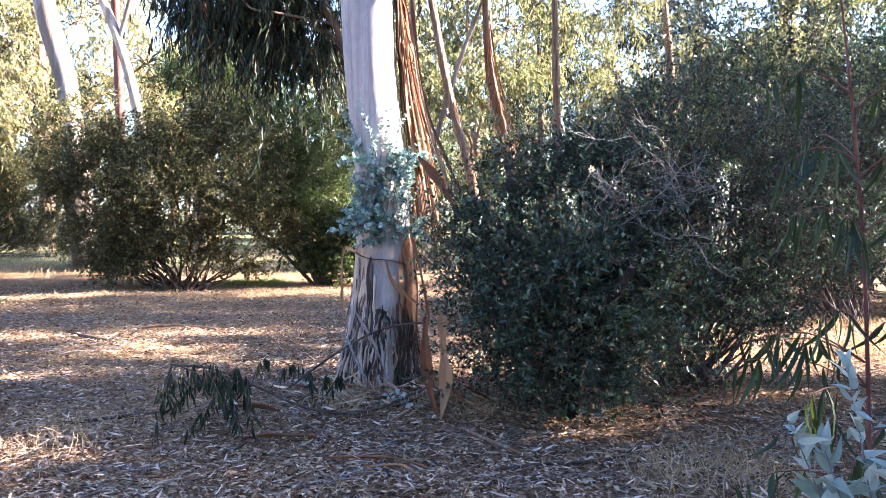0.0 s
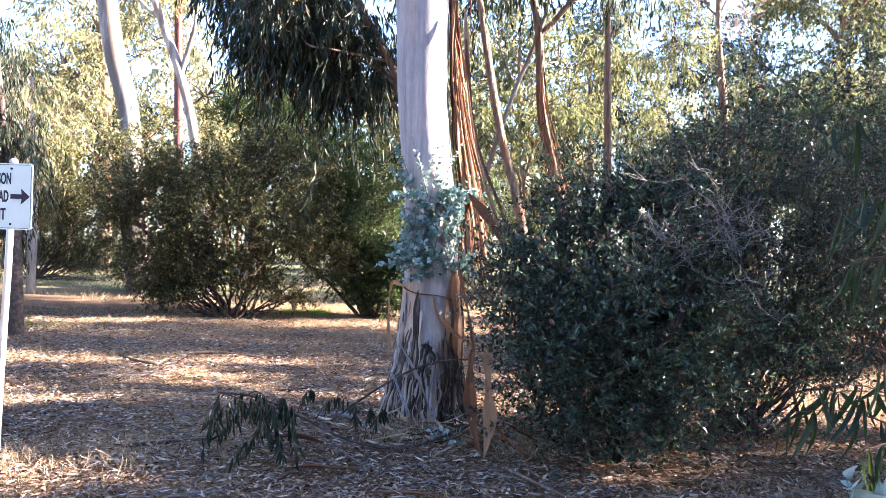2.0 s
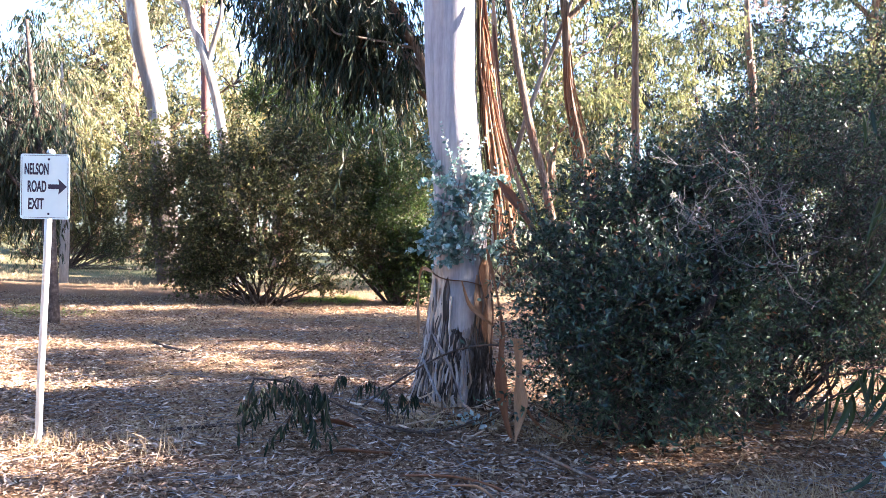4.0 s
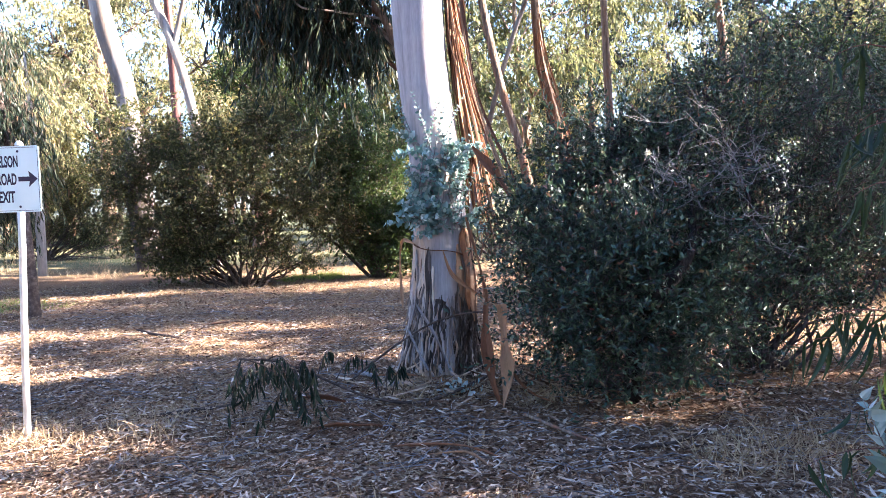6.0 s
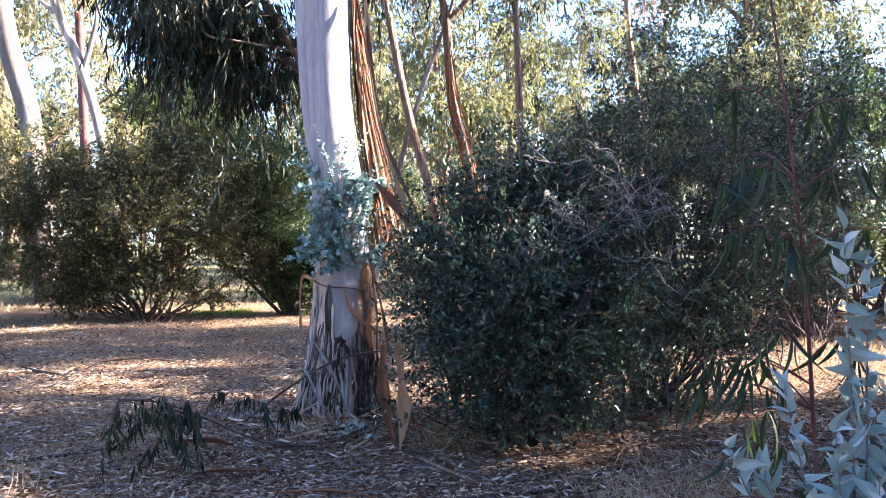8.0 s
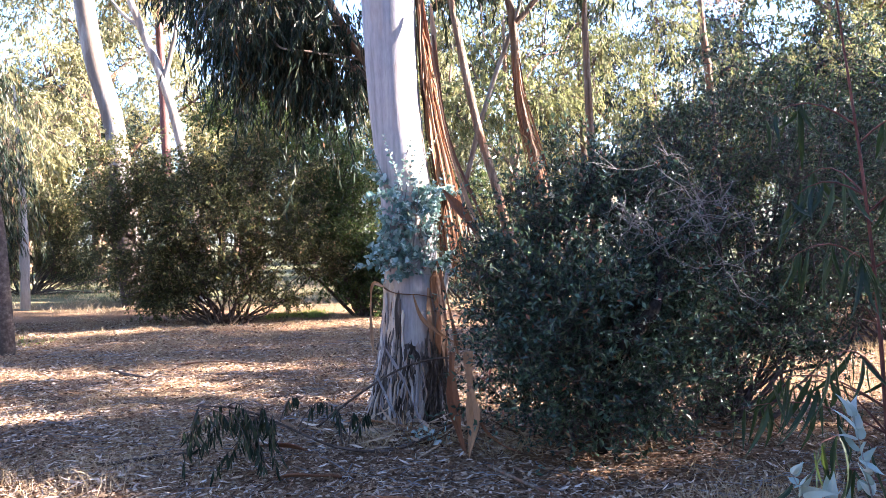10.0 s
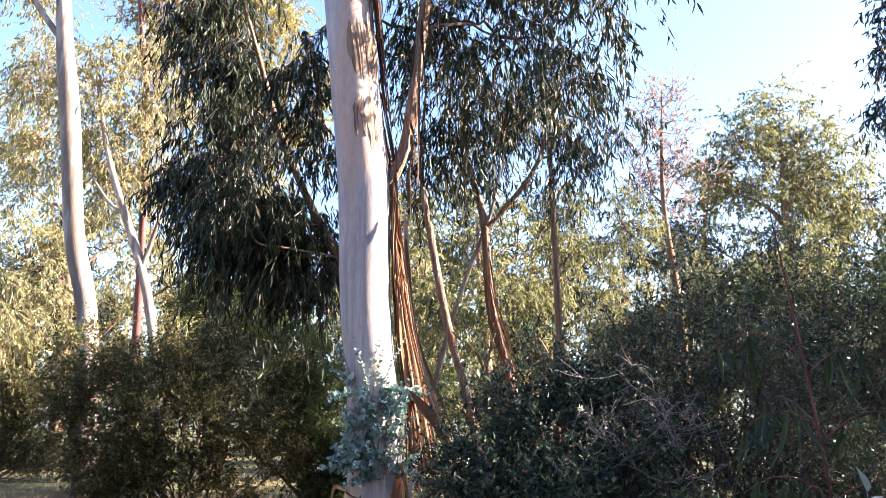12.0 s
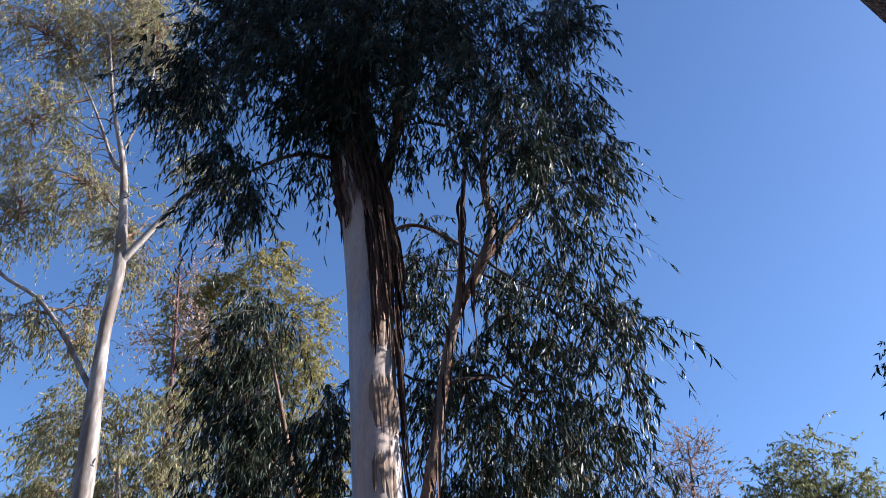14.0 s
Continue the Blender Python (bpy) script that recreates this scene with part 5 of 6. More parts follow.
def build_sign():
    white, nt, bs = material("sign_paint", 0.5, 0.3)
    g = noise_of(nt, 6, 4)
    nt.links.new(ramp(nt, g, [(0.3, (0.64, 0.80, 0.79)), (0.7, (0.70, 0.85, 0.84))]), bs.inputs["Base Color"])
    ink, nt, bs = material("sign_ink", 0.6, 0.2)
    nt.links.new(ramp(nt, noise_of(nt, 40, 3), [(0.3, (0.035, 0.03, 0.05)), (0.7, (0.05, 0.045, 0.07))]), bs.inputs["Base Color"])
    zinc, nt, bs = material("galvanised_steel", 0.45, 0.5)
    bs.inputs["Metallic"].default_value = 0.7
    nt.links.new(ramp(nt, noise_of(nt, 25, 5, (1, 1, 0.3)), [(0.3, (0.42, 0.43, 0.45)), (0.7, (0.62, 0.63, 0.65))]), bs.inputs["Base Color"])
    base = thing("road_sign", (-3.76, 5.5, 0), "white directional road sign with dark lettering on a galvanised post", "sign")
    sh = Shape()
    a = np.array([[(-3.76, 5.5, -0.1), (-3.745, 5.5, 0.5), (-3.71, 5.5, 1.4), (-3.69, 5.5, 2.16)]])
    tubes(sh, a, np.full((1, 4), 0.026), 16, True)
    part("post", sh, zinc, base, "round galvanised steel post", True)
    cap = Shape()
    t = np.linspace(0, 1, 6)
    tubes(cap, np.stack([np.full(6, -3.69), np.full(6, 5.5), 2.15 + 0.035 * np.sin(t * np.pi / 2)], 1)[None], (0.03 * np.cos(t * np.pi / 2) + 0.001)[None], 16, True)
    part("cap", cap, zinc, base, smooth=True)
    panel = part("panel", plate(Shape(), 0.372, 0.478, 0.003, 0.02), white, base)
    panel.location, panel.rotation_euler = (-3.715, 5.468, 1.905), (0, radians(-0.2), radians(4))
    w, h, e, r = 0.352, 0.458, 0.003, 0.014
    for x0, x1, z0, z1 in ((-w / 2 + r, w / 2 - r, h / 2 - e, h / 2), (-w / 2 + r, w / 2 - r, -h / 2, -h / 2 + e), (-w / 2, -w / 2 + e, -h / 2 + r, h / 2 - r), (w / 2 - e, w / 2, -h / 2 + r, h / 2 - r)):
        q = flat("border", [(x0, z0), (x1, z0), (x1, z1), (x0, z1)], ink, panel)
        q.location = (0, -0.0013, 0)
    q = flat("arrow", [(0.026, -0.017), (0.108, -0.017), (0.102, -0.058), (0.168, 0.0), (0.102, 0.058), (0.108, 0.017), (0.026, 0.017)], ink, panel)
    q.location = (0, -0.0015, 0.0)
    for word, x, z, wide in (("NELSON", -0.156, 0.09, 0.182), ("ROAD", -0.132, -0.037, 0.142), ("EXIT", -0.126, -0.165, 0.118)):
        cu = bpy.data.curves.new("lettering", "FONT")
        cu.body, cu.size, cu.extrude, cu.offset = word, 0.112, 0.0008, 0.0035
        cu.materials.append(ink)
        ob = new("lettering", cu)
        bpy.context.view_layer.update()
        ob.scale = (wide / ob.dimensions.x, 1, 1)
        ob.parent = panel
        ob.rotation_euler = (radians(90), 0, 0)
        ob.location = (x, -0.0015, z)
    for z in (0.2, -0.2):
        sh = Shape()
        tubes(sh, [[(0.03, 0.0, z), (0.03, -0.003, z), (0.03, -0.006, z)]], [[0.009, 0.009, 0.006]], 8, True)
        q = part("bolt", sh, ink, panel)
    for c in base.children:
        if c is not panel:
            c.matrix_parent_inverse = Matrix.Translation(-base.location)
    panel.matrix_parent_inverse = Matrix.Translation(-base.location)


build_sign()


# ---- ground cover ----
def lie(x, y):
    return np.stack([x, y, relief(x, y)], -1)


def in_view(rng, n, near=2.6, far=17.0, power=1.5):
    """Places on the ground that the camera can see, thicker close by."""
    y = near + (far - near) * rng.uniform(0, 1, n) ** power
    x = rng.uniform(-1, 1, n) * (0.62 * y + 1.2) - 0.06 * y
    return x, y


def build_litter():
    rng = np.random.default_rng(101)
    n = 190000
    x, y = in_view(rng, n)
    sh = Shape()
    a = rng.uniform(0, 2 * np.pi, n)
    along = unit(np.stack([np.cos(a), np.sin(a), rng.normal(size=n) * 0.16], -1))
    side = unit(np.cross(along, np.array([0, 0, 1.0]) + rng.normal(size=(n, 3)) * 0.45))
    L = rng.uniform(0.012, 0.058, n) * (1 + 0.015 * y)
    base = lie(x, y) + np.stack([0 * x, 0 * x, rng.uniform(0.004, 0.035, n)], -1)
    ovals(sh, base, along, L, L * rng.uniform(0.18, 0.5, n), rng, 0.2, 0.45, side)
    tagged(part("leaf_litter", sh, LITTER), "carpet of dry fallen gum leaves", "leaf litter", kind="stuff")
    n = 2000
    x, y = in_view(rng, n, 2.6, 15, 1.2)
    a = rng.uniform(0, 2 * np.pi, n)
    along = unit(np.stack([np.cos(a), np.sin(a), rng.normal(size=n) * 0.1], -1))
    side = unit(np.cross(along, np.array([0, 0, 1.0]) + rng.normal(size=(n, 3)) * 0.5))
    L = rng.uniform(0.05, 0.2, n)
    sh = Shape()
    sickles(sh, lie(x, y) + np.stack([0 * x, 0 * x, rng.uniform(0.01, 0.04, n)], -1), along, L, L * rng.uniform(0.06, 0.16, n), 0.2, rng, side)
    tagged(part("bark_litter", sh, LITTER), "scattered flakes and strips of shed bark", "bark litter", kind="stuff")
    n = 24000
    x, y = in_view(rng, n, 2.6, 12, 1.3)
    a = rng.uniform(0, 2 * np.pi, n)
    along = unit(np.stack([np.cos(a), np.sin(a), np.abs(rng.normal(size=n)) * 0.14], -1))
    side = unit(np.cross(along, np.array([0, 0, 1.0]) + rng.normal(size=(n, 3)) * 0.5))
    L = rng.uniform(0.035, 0.11, n)
    sh = Shape()
    sickles(sh, lie(x, y) + np.stack([0 * x, 0 * x, rng.uniform(0.015, 0.045, n)], -1), along, L, L * rng.uniform(0.1, 0.2, n), 0.3, rng, side)
    tagged(part("sickle_litter", sh, PALE_LITTER), "long curled dry gum leaves bleached grey and buff", "leaf litter", kind="stuff")
    # thinner cover on the near side of the clearing
    n = 26000
    x, y = rng.uniform(-8, 8, n), rng.uniform(-6, 5, n)
    keep = ~((y > 2.6) & (np.abs(x + 0.06 * y) < 0.62 * y + 1.2))
    x, y = x[keep], y[keep]
    n = len(x)
    a = rng.uniform(0, 2 * np.pi, n)
    along = unit(np.stack([np.cos(a), np.sin(a), rng.normal(size=n) * 0.16], -1))
    side = unit(np.cross(along, np.array([0, 0, 1.0]) + rng.normal(size=(n, 3)) * 0.45))
    L = rng.uniform(0.03, 0.1, n)
    sh = Shape()
    ovals(sh, lie(x, y) + np.stack([0 * x, 0 * x, rng.uniform(0.004, 0.03, n)], -1), along, L, L * rng.uniform(0.15, 0.4, n), rng, 0.2, 0.45, side)
    tagged(part("leaf_litter", sh, LITTER), "scattered dry gum leaves over brown soil", "leaf litter", kind="stuff")
    n = 2600
    x, y = in_view(rng, n, 2.6, 16, 1.2)
    a = rng.uniform(0, 2 * np.pi, n)
    d = np.stack([np.cos(a), np.sin(a), 0 * a], -1)
    L = rng.uniform(0.12, 0.6, n)[:, None, None]
    t = np.linspace(0, 1, 5)[None, :, None]
    p = lie(x, y)[:, None] + d[:, None] * L * t + rng.normal(size=(n, 5, 3)) * L * 0.05
    p[..., 2] = relief(p[..., 0], p[..., 1]) + 0.012 + np.abs(rng.normal(size=(n, 5))) * 0.015
    sh = Shape()
    tubes(sh, p, np.broadcast_to(rng.uniform(0.0015, 0.005, (n, 1)) * (1.2 - 0.7 * t[..., 0]), (n, 5)), 4)
    tagged(part("twig_litter", sh, GREY_TWIG), "thin dry twigs strewn over the litter", "twig litter", kind="stuff")


def build_straw_mat():
    """Trodden dry grass, lying flat over the open ground."""
    rng = np.random.default_rng(109)
    n = 90000
    y = 4.6 + 11.5 * rng.uniform(0, 1, n) ** 1.3
    x = rng.uniform(-1, 0.25, n) * (0.62 * y + 1.2)
    patch = np.sin(1.7 * x + 0.9 * y) + np.sin(2.3 * y - 1.3 * x + 2) + rng.normal(size=n) * 0.9
    keep = (patch > 0.0) & ((y > 7.6) | (x < -2.0 + rng.normal(size=n) * 0.4))
    x, y = x[keep], y[keep]
    n = len(x)
    a = rng.uniform(0, 2 * np.pi, n)
    along = unit(np.stack([np.cos(a), np.sin(a), np.abs(rng.normal(size=n)) * 0.22], -1))
    side = unit(np.cross(along, np.array([0, 0, 1.0]) + rng.normal(size=(n, 3)) * 0.5))
    base = lie(x, y) + np.stack([0 * x, 0 * x, rng.uniform(0.006, 0.03, n)], -1)
    sh = Shape()
    ovals(sh, base, along, rng.uniform(0.03, 0.1, n), rng.uniform(0.002, 0.005, n) * (1 + 0.06 * y), rng, 0.1, 0.4, side)
    tagged(part("trodden_straw", sh, STRAW), "matted dry straw trodden flat over the open ground", "grass", kind="stuff")


def tuft(rng, sh, x, y, blades, height, spread, lean=0.5):
    px, py = x + rng.normal(size=blades) * spread, y + rng.normal(size=blades) * spread
    along = unit(np.stack([rng.normal(size=blades) * lean, rng.normal(size=blades) * lean, np.ones(blades)], -1))
    sickles(sh, lie(px, py), along, height * rng.uniform(0.4, 1.2, blades), rng.uniform(0.0025, 0.006, blades) * (1 + 0.05 * y), 0.5, rng)


def build_grass():
    rng = np.random.default_rng(102)
    sh = Shape()
    for x, y, n, hgt, sp in ((-1.0, 6.85, 380, 0.2, 0.2), (-0.55, 6.8, 260, 0.17, 0.16), (0.05, 6.55, 160, 0.2, 0.15), (1.5, 5.0, 320, 0.2, 0.25), (1.9, 5.3, 200, 0.18, 0.25), (1.2, 5.15, 160, 0.15, 0.2), (-3.7, 5.45, 160, 0.15, 0.15), (-3.3, 5.3, 200, 0.11, 0.3), (-2.9, 5.9, 160, 0.12, 0.25), (-2.75, 5.4, 60, 0.2, 0.12), (-4.3, 5.6, 260, 0.12, 0.4)):
        tuft(rng, sh, x, y, n, hgt, sp, 0.7)
    for i in range(420):
        x, y = in_view(rng, 1, 3.0, 17, 0.9)
        tuft(rng, sh, x[0], y[0], 26, rng.uniform(0.05, 0.13), 0.1, 0.9)
    for i in range(200):
        tuft(rng, sh, rng.uniform(-10, 4), rng.uniform(13.5, 17.5), 30, rng.uniform(0.04, 0.12), 0.2, 0.8)
    for i in range(900):
        x, y = in_view(rng, 1, 6.0, 15, 0.8)
        tuft(rng, sh, x[0], y[0], 12, rng.uniform(0.03, 0.07), 0.12, 1.6)
    for i in range(420):
        y = rng.uniform(19, 34)
        tuft(rng, sh, rng.uniform(-0.75, 0.3) * y, y, 34, rng.uniform(0.1, 0.26), 0.3, 0.6)
    for i in range(120):
        tuft(rng, sh, rng.uniform(2.2, 7.0), rng.uniform(9.0, 12.5), 40, rng.uniform(0.1, 0.25), 0.16, 0.6)
    tagged(part("dry_grass", sh, STRAW), "straw-coloured dry grass in tufts", "grass", kind="stuff")
    sh = Shape()
    for i in range(34):
        tuft(rng, sh, rng.uniform(-5.6, -4.2), rng.uniform(17.4, 18.5), 60, rng.uniform(0.06, 0.14), 0.16, 0.6)
    for i in range(30):
        tuft(rng, sh, rng.uniform(-10, -8.2), rng.uniform(12.6, 14.5), 30, rng.uniform(0.05, 0.12), 0.18, 0.6)
    tagged(part("green_grass", sh, GRASS), "fresh green grass patch under the shrubs", "grass", kind="stuff")


def build_heap():
    rng = np.random.default_rng(108)
    n = 420
    x, y = -0.75 + rng.normal(size=n) * 0.5, 6.95 + rng.normal(size=n) * 0.22
    a = rng.uniform(0, 6.28, n)
    d = np.stack([np.cos(a), np.sin(a) * 0.7, rng.normal(size=n) * 0.3], -1)
    L = rng.uniform(0.08, 0.4, n)
    sh = Shape()
    base = lie(x, y)
    base[:, 2] += rng.uniform(0.01, 0.1, n)
    sickles(sh, base, unit(d), L, rng.uniform(0.006, 0.03, n), 0.4, rng)
    tagged(part("bark_heap", sh, LITTER), "loose heap of shed bark shreds around the tree foot", "bark litter", kind="stuff")
    n = 46
    x, y = -0.62 + rng.normal(size=n) * 0.12, 6.68 + rng.normal(size=n) * 0.08
    base = lie(x, y)
    base[:, 2] += rng.uniform(0.02, 0.13, n)
    sh = Shape()
    L = rng.uniform(0.04, 0.075, n)
    ovals(sh, base, unit(rng.normal(size=(n, 3)) + np.array([0, 0, 0.3])), L, L * 0.6, rng)
    tagged(part("fallen_leaves", sh, SILVER), "blue-grey juvenile leaves fallen beside the trunk", "leaves", kind="stuff")


def stick(rows, mat, label):
    sh = Shape()
    pts = [(x, y, z + float(relief(np.array(x), np.array(y))), r) for x, y, z, r in rows]
    stem(sh, pts, 8, 5, 0.08, int(abs(rows[0][0]) * 100))
    ob = part("stick", sh, mat, smooth=True)
    return tagged(ob, label, "stick", "fallen sticks")


def build_sticks():
    stick([(-0.08, 5.98, 0.06, 0.012), (0.12, 5.7, 0.05, 0.014), (0.42, 5.4, 0.02, 0.01)], LIMB, "pale dry stick lying on leaf litter")
    stick([(0.1, 5.08, 0.02, 0.008), (0.5, 5.2, 0.03, 0.012), (0.9, 5.35, 0.03, 0.012), (1.25, 5.68, 0.05, 0.008)], TWIG, "long thin brown stick on the litter")
    stick([(-3.05, 5.95, 0.015, 0.012), (-2.75, 6.1, 0.03, 0.016), (-2.4, 6.22, 0.03, 0.014)], TWIG, "dark bark stick half sunk in litter")
    stick([(-5.4, 10.5, 0.03, 0.02), (-4.9, 10.0, 0.05, 0.022), (-4.5, 9.7, 0.04, 0.015)], TWIG, "short dark stick on sunlit ground")
    stick([(-4.6, 10.8, 0.03, 0.012), (-4.1, 10.9, 0.05, 0.014), (-3.5, 11.0, 0.03, 0.01)], LIMB, "thin stick on the open ground")
    stick([(-2.6, 8.7, 0.012, 0.012), (-2.2, 8.6, 0.02, 0.018), (-1.85, 8.5, 0.012, 0.008)], TWIG, "short broken branch piece on the ground")
    stick([(-1.5, 7.1, 0.04, 0.02), (-1.0, 6.95, 0.06, 0.024), (-0.5, 7.05, 0.05, 0.02)], GREY_TWIG, "grey stick against the tree foot")
    stick([(-1.7, 7.6, 0.03, 0.02), (-1.4, 7.3, 0.05, 0.022), (-1.1, 7.0, 0.03, 0.016)], GREY_TWIG, "weathered grey stick beside the trunk")
    stick([(-1.72, 7.2, 0.02, 0.012), (-1.35, 7.32, 0.3, 0.011), (-0.95, 7.36, 0.56, 0.01), (-0.6, 7.3, 0.66, 0.009), (-0.25, 7.1, 0.68, 0.006)], TWIG, "thin dark stick leaning against the tree foot")
    stick([(-0.86, 7.12, 0.01, 0.012), (-1.0, 7.2, 0.22, 0.012), (-1.16, 7.36, 0.5, 0.01)], GREY_TWIG, "short grey stick propped on the tree foot")
    for rows, w in (([(-0.95, 5.2, 0.03), (-0.5, 5.15, 0.05), (-0.2, 4.95, 0.02)], 0.035), ([(-0.7, 5.05, 0.02), (-0.45, 5.0, 0.05), (-0.3, 4.85, 0.02)], 0.03), ([(-2.0, 6.15, 0.1), (-1.75, 6.1, 0.14), (-1.5, 6.2, 0.08)], 0.08), ([(-1.6, 5.65, 0.03), (-1.35, 5.6, 0.06), (-1.1, 5.7, 0.02)], 0.06), ([(-1.45, 7.25, 0.06), (-1.15, 7.1, 0.1), (-0.7, 7.0, 0.05)], 0.06)):
        ob = part("bark_piece", ribbon(Shape(), rows, w, 0.008, 0.5, (0, 0, 1), 0.3), STRIP)
        tagged(ob, "curled piece of shed bark lying on litter", "bark", "fallen bark")


def hanging_leaves(rng, sh, line, count, length, width, down=1.0, from_t=0.15, fine=False):
    """Leaves along a branch line (k, 3), hanging."""
    k = len(line)
    s = rng.uniform(from_t, 1, count) * (k - 1)
    i = np.minimum(s.astype(int), k - 2)
    f = (s - i)[:, None]
    base = line[i] * (1 - f) + line[i + 1] * f
    along = unit(rng.normal(size=(count, 3)) * 0.4 + np.array([0, 0, -down]))
    ll, ww = length * rng.uniform(0.6, 1.2, count), width * rng.uniform(0.8, 1.2, count)
    if fine:
        blades(sh, base, along, ll, ww, rng, 0.6, ((0.0, 0.1), (0.12, 0.6), (0.3, 1.0), (0.5, 0.95), (0.7, 0.68), (0.88, 0.3), (1.0, 0.0)))
    else:
        sickles(sh, base, along, ll, ww, 0.3, rng)


def build_fallen_branch():
    rng = np.random.default_rng(103)
    base = thing("fallen_branch", (-1.3, 6.3, 0), "fallen gum branch with drooping dark green leaves", "branch")
    main = [(-0.39, 6.95, 0.12, 0.013), (-0.85, 6.38, 0.04, 0.013), (-1.3, 6.3, 0.08, 0.011), (-1.75, 6.3, 0.26, 0.009), (-2.0, 6.1, 0.42, 0.007), (-2.2, 5.75, 0.52, 0.005)]
    sh, leaves = Shape(), Shape()
    s = stem(sh, main, 8, 6, 0.06, 7)
    part("stem", sh, TWIG, base, smooth=True)
    runs = [((-1.75, 6.3, 0.28), (-1.75, 6.85, 0.34), 26), ((-1.6, 6.3, 0.24), (-1.45, 6.8, 0.3), 20), ((-1.25, 6.3, 0.1), (-1.35, 6.5, 0.34), 24), ((-1.15, 6.32, 0.1), (-1.05, 6.45, 0.3), 20), ((-1.2, 6.3, 0.1), (-1.2, 6.6, 0.28), 16)]
    for i in range(20):
        s0 = s[rng.integers(18, len(s)), :3]
        runs.append((s0, (rng.uniform(-2.3, -1.5), rng.uniform(5.35, 5.9), rng.uniform(0.1, 0.4)), 20))
    for a, b, n in runs:
        a, b = np.array(a), np.array(b)
        t = np.linspace(0, 1, 7)[:, None]
        line = a + (b - a) * t + np.array([0, 0, 0.1]) * np.sin(t * np.pi)
        tw = Shape()
        tubes(tw, line[None], (0.005 * (1.2 - t[:, 0]))[None], 5)
        part("twig", tw, TWIG, base)
        hanging_leaves(rng, leaves, line, n, 0.12, 0.019, 1.8, 0.3)
    part("foliage", leaves, EUCA, base)
    settle(base)


def build_sapling():
    rng = np.random.default_rng(104)
    base = thing("gum_sapling", (1.46, 2.9, 0), "young gum sapling with red stem and long drooping leaves", "sapling")
    rows = [(1.46, 2.9, -0.05, 0.01), (1.42, 2.9, 0.75, 0.0085), (1.38, 2.9, 1.45, 0.007), (1.33, 2.9, 1.95, 0.0055), (1.27, 2.9, 2.4, 0.004), (1.24, 2.9, 2.62, 0.0015)]
    sh, leaves = Shape(), Shape()
    s = stem(sh, rows, 8, 8, 0.05, 9)
    part("stem", sh, RED_STEM, base, "reddish brown stem", True)
    ends = [(0.96, 2.85, 1.2), (1.03, 2.75, 1.62), (1.2, 2.7, 1.62), (1.02, 2.95, 2.1), (1.57, 2.8, 2.05), (1.13, 2.7, 1.3), (1.08, 2.9, 0.85), (1.7, 2.8, 1.6), (1.2, 3.1, 1.9), (1.05, 2.6, 1.05), (1.6, 2.95, 1.2), (1.1, 3.0, 1.8), (1.25, 2.7, 0.75), (0.9, 2.8, 0.7), (0.88, 2.9, 1.1), (1.0, 2.95, 1.15), (1.12, 2.9, 1.18), (1.68, 2.9, 0.9), (1.62, 2.8, 1.85)]
    for e in ends:
        z0 = e[2] - rng.uniform(-0.02, 0.14)
        i = int(np.argmin(np.abs(s[:, 2] - z0)))
        a, b = s[i, :3], np.array(e)
        t = np.linspace(0, 1, 7)[:, None]
        line = a + (b - a) * t + np.array([0, 0, 0.07]) * np.sin(t * np.pi)
        tw = Shape()
        tubes(tw, line[None], (0.0035 * (1.2 - t[:, 0]))[None], 5)
        part("twig", tw, RED_STEM, base)
        hanging_leaves(rng, leaves, line, 9, 0.185, 0.019, 2.0, 0.25, True)
    part("foliage", leaves, SAPLING, base)
    settle(base)


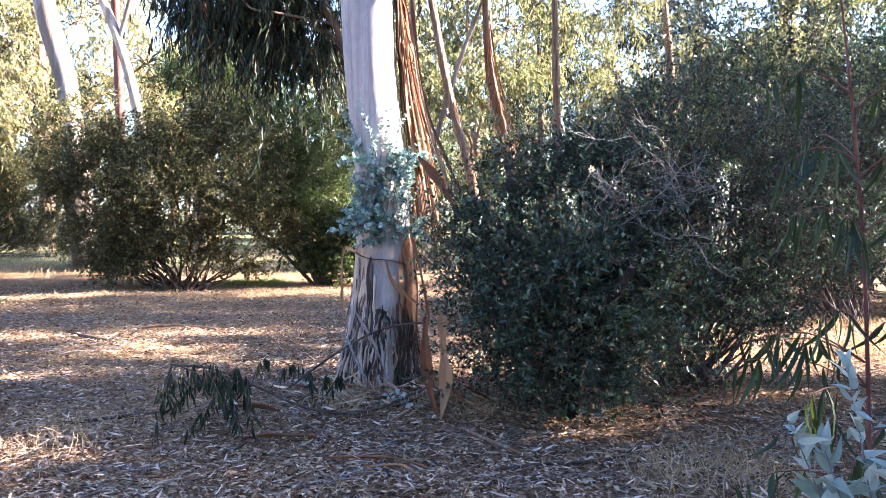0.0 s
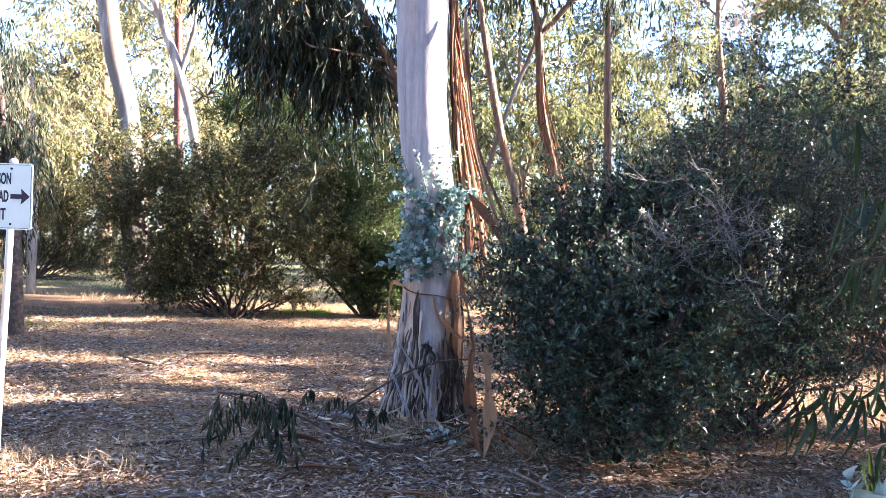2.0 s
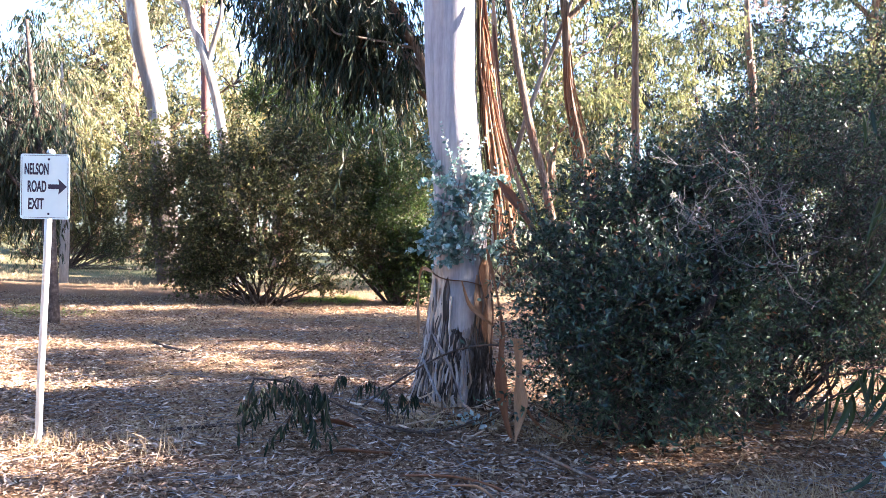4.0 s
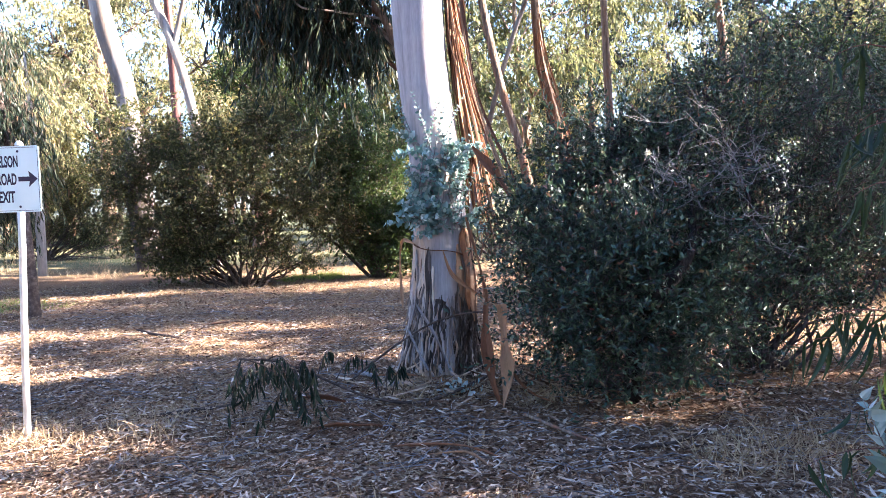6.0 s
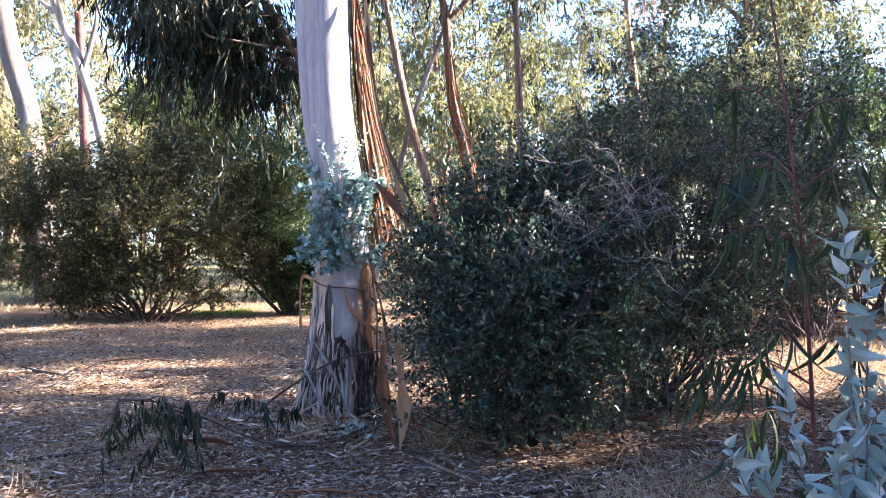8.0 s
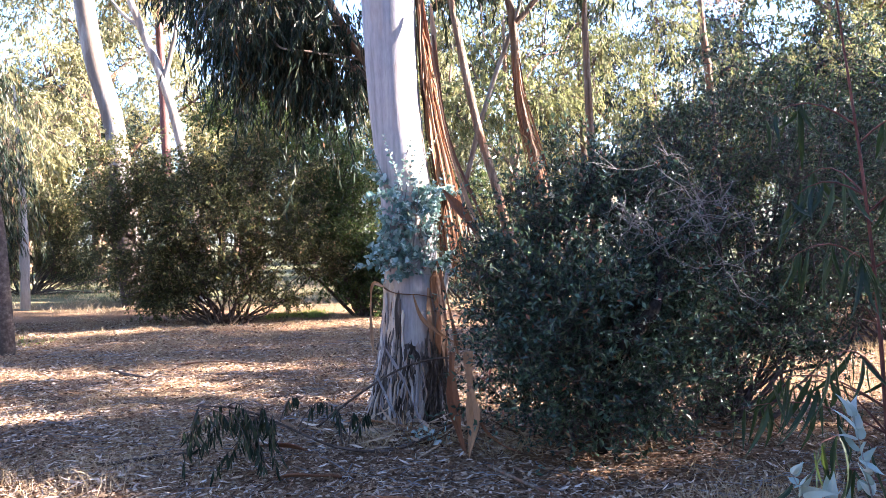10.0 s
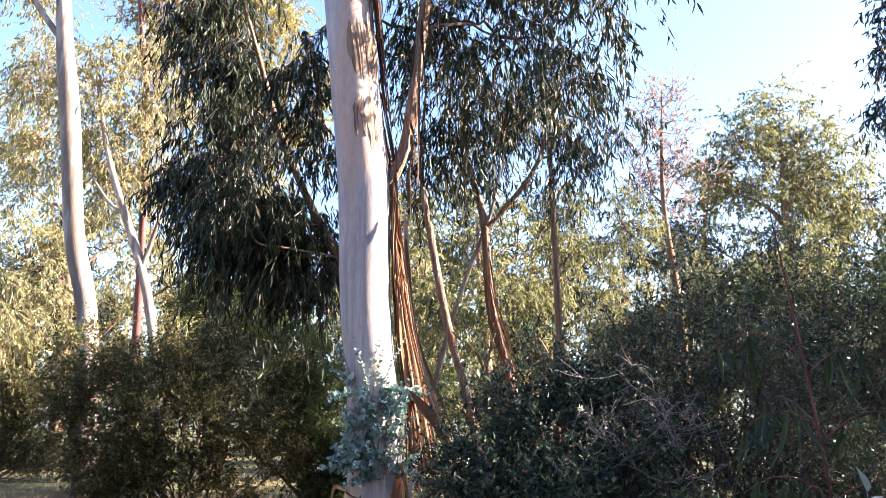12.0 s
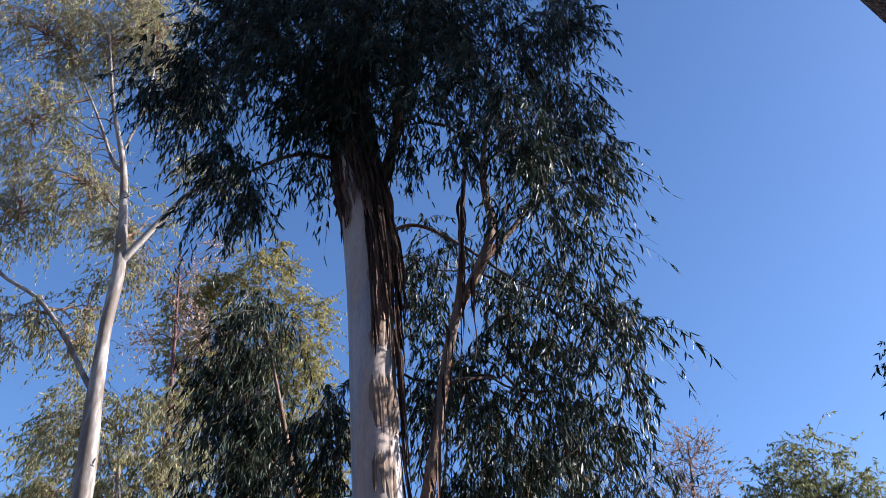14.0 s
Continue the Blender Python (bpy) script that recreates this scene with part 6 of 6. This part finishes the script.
def build_silver_plant():
    rng = np.random.default_rng(105)
    base = thing("silver_gum_sapling", (1.3, 2.4, 0), "young silver-leaved gum with pale waxy blue leaves", "sapling")
    leaves = Shape()
    for top, foot in (((1.27, 2.4, 1.66), (1.32, 2.4)), ((1.35, 2.42, 1.58), (1.34, 2.42)), ((1.42, 2.4, 1.4), (1.36, 2.42)), ((1.52, 2.45, 1.5), (1.4, 2.42)), ((1.1, 2.4, 1.2), (1.28, 2.4)), ((0.93, 2.38, 1.04), (1.24, 2.38)), ((1.2, 2.3, 1.1), (1.28, 2.36)), ((1.6, 2.4, 1.3), (1.4, 2.4)), ((1.02, 2.36, 0.98), (1.26, 2.37)), ((1.32, 2.3, 0.95), (1.3, 2.35)), ((1.45, 2.32, 1.12), (1.36, 2.36))):
        t = np.linspace(0, 1, 9)[:, None]
        a, b = np.array((*foot, -0.03)), np.array(top)
        line = a + (b - a) * t
        line[:, :2] = a[:2] + (b - a)[:2] * t ** 1.6
        sh = Shape()
        tubes(sh, line[None], (0.006 * (1.25 - t[:, 0]))[None], 6, True)
        part("stem", sh, GREY_TWIG, base, smooth=True)
        m = 24
        u = np.repeat(np.linspace(0.4, 1.0, m), 2)
        bp = np.stack([np.interp(u, t[:, 0], line[:, k]) for k in range(3)], 1)
        sd = np.array([(math.cos(q), math.sin(q), 0) for q in np.arange(m) * 1.57 + rng.uniform(0, 3)])
        al = unit(np.stack([sd, -sd], 1).reshape(-1, 3) + np.array([0, 0, 0.55]) + np.array([0, 0, 0.9]) * (u[:, None] > 0.9) + rng.normal(size=(2 * m, 3)) * 0.7)
        sz = 0.1 * np.clip(1.4 - 0.8 * u, 0.4, 1) * rng.uniform(0.55, 1.15, 2 * m)
        blades(leaves, bp, al, sz * 1.1, sz * 0.62, rng, 0.8, ((0.0, 0.35), (0.1, 0.8), (0.28, 1.0), (0.5, 0.85), (0.7, 0.55), (0.88, 0.22), (1.0, 0.0)), 0.22)
    part("foliage", leaves, SILVER, base, "pale silver-blue leaves in pairs")
    settle(base)


def build_shrub_details():
    rng = np.random.default_rng(106)
    # cream flower heads
    for x, y, z in ((0.87, 6.1, 1.97), (0.76, 6.0, 1.6), (0.43, 6.45, 2.03), (0.86, 5.85, 0.65), (0.92, 5.85, 0.73)):
        sh = Shape()
        d = unit(rng.normal(size=(60, 3)))
        ovals(sh, np.array([x, y, z]) + d * 0.008, d, rng.uniform(0.012, 0.028, 60), np.full(60, 0.01), rng)
        tubes(sh, [[(x, y, z - 0.002), (x + 0.005, y + 0.06, z - 0.02), (x + 0.01, y + 0.2, z - 0.05)]], [[0.0015, 0.0015, 0.0015]], 5)
        ob = part("flower_head", sh, PETAL)
        tagged(ob, "small cream flower head on the dark shrub", "flower", "shrub flowers")
    # bare grey branch that sticks out of the shrub
    base = thing("dead_branch", (1.95, 7.2, 0), "bare grey forked twigs standing out of the shrub", "branch")
    sh = Shape()
    stem(sh, [(1.95, 7.6, -0.05, 0.018), (1.95, 7.2, 0.8, 0.015), (1.75, 6.6, 1.5, 0.01), (1.6, 6.45, 1.85, 0.007), (1.5, 6.35, 2.1, 0.004)], 8, 6, 0.06, 4)
    part("stem", sh, SHRUB_TWIG, base, smooth=True)
    starts = [(1.75, 6.45, 1.45), (1.2, 6.12, 1.6), (1.5, 6.2, 1.95), (1.85, 6.4, 1.85), (1.0, 6.12, 1.8), (1.6, 6.3, 1.7)]
    for i in range(34):
        a = np.array(starts[i % 6])
        b = a + np.array([rng.uniform(-0.8, 0.6), rng.uniform(-0.25, 0.2), rng.uniform(-0.32, 0.36)])
        t = np.linspace(0, 1, 7)[:, None]
        line = a + (b - a) * t + np.array([0, 0, 0.12]) * np.sin(t * np.pi) * rng.normal() + rng.normal(size=(7, 3)) * 0.022
        sh = Shape()
        tubes(sh, line[None], (0.0032 * (1.15 - t[:, 0]))[None], 5)
        for k in range(5):
            q = line[rng.integers(2, 6)]
            e = q + np.array([rng.uniform(-0.22, 0.12), rng.uniform(-0.12, 0.08), rng.uniform(-0.1, 0.2)])
            tubes(sh, [[q, (q + e) / 2 + rng.normal(size=3) * 0.012, e]], [[0.0026, 0.002, 0.0013]], 4)
        part("twig", sh, GREY_TWIG, base)
    sh = Shape()
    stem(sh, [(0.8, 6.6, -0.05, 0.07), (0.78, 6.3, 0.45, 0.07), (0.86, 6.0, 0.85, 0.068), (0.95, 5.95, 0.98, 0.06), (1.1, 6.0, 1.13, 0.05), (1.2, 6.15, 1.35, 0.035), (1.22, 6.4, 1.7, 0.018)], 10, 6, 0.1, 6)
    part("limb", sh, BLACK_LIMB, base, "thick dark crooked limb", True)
    settle(base)


build_litter()
build_heap()
build_straw_mat()
build_grass()
build_sticks()
build_fallen_branch()
build_sapling()
build_silver_plant()
build_shrub_details()
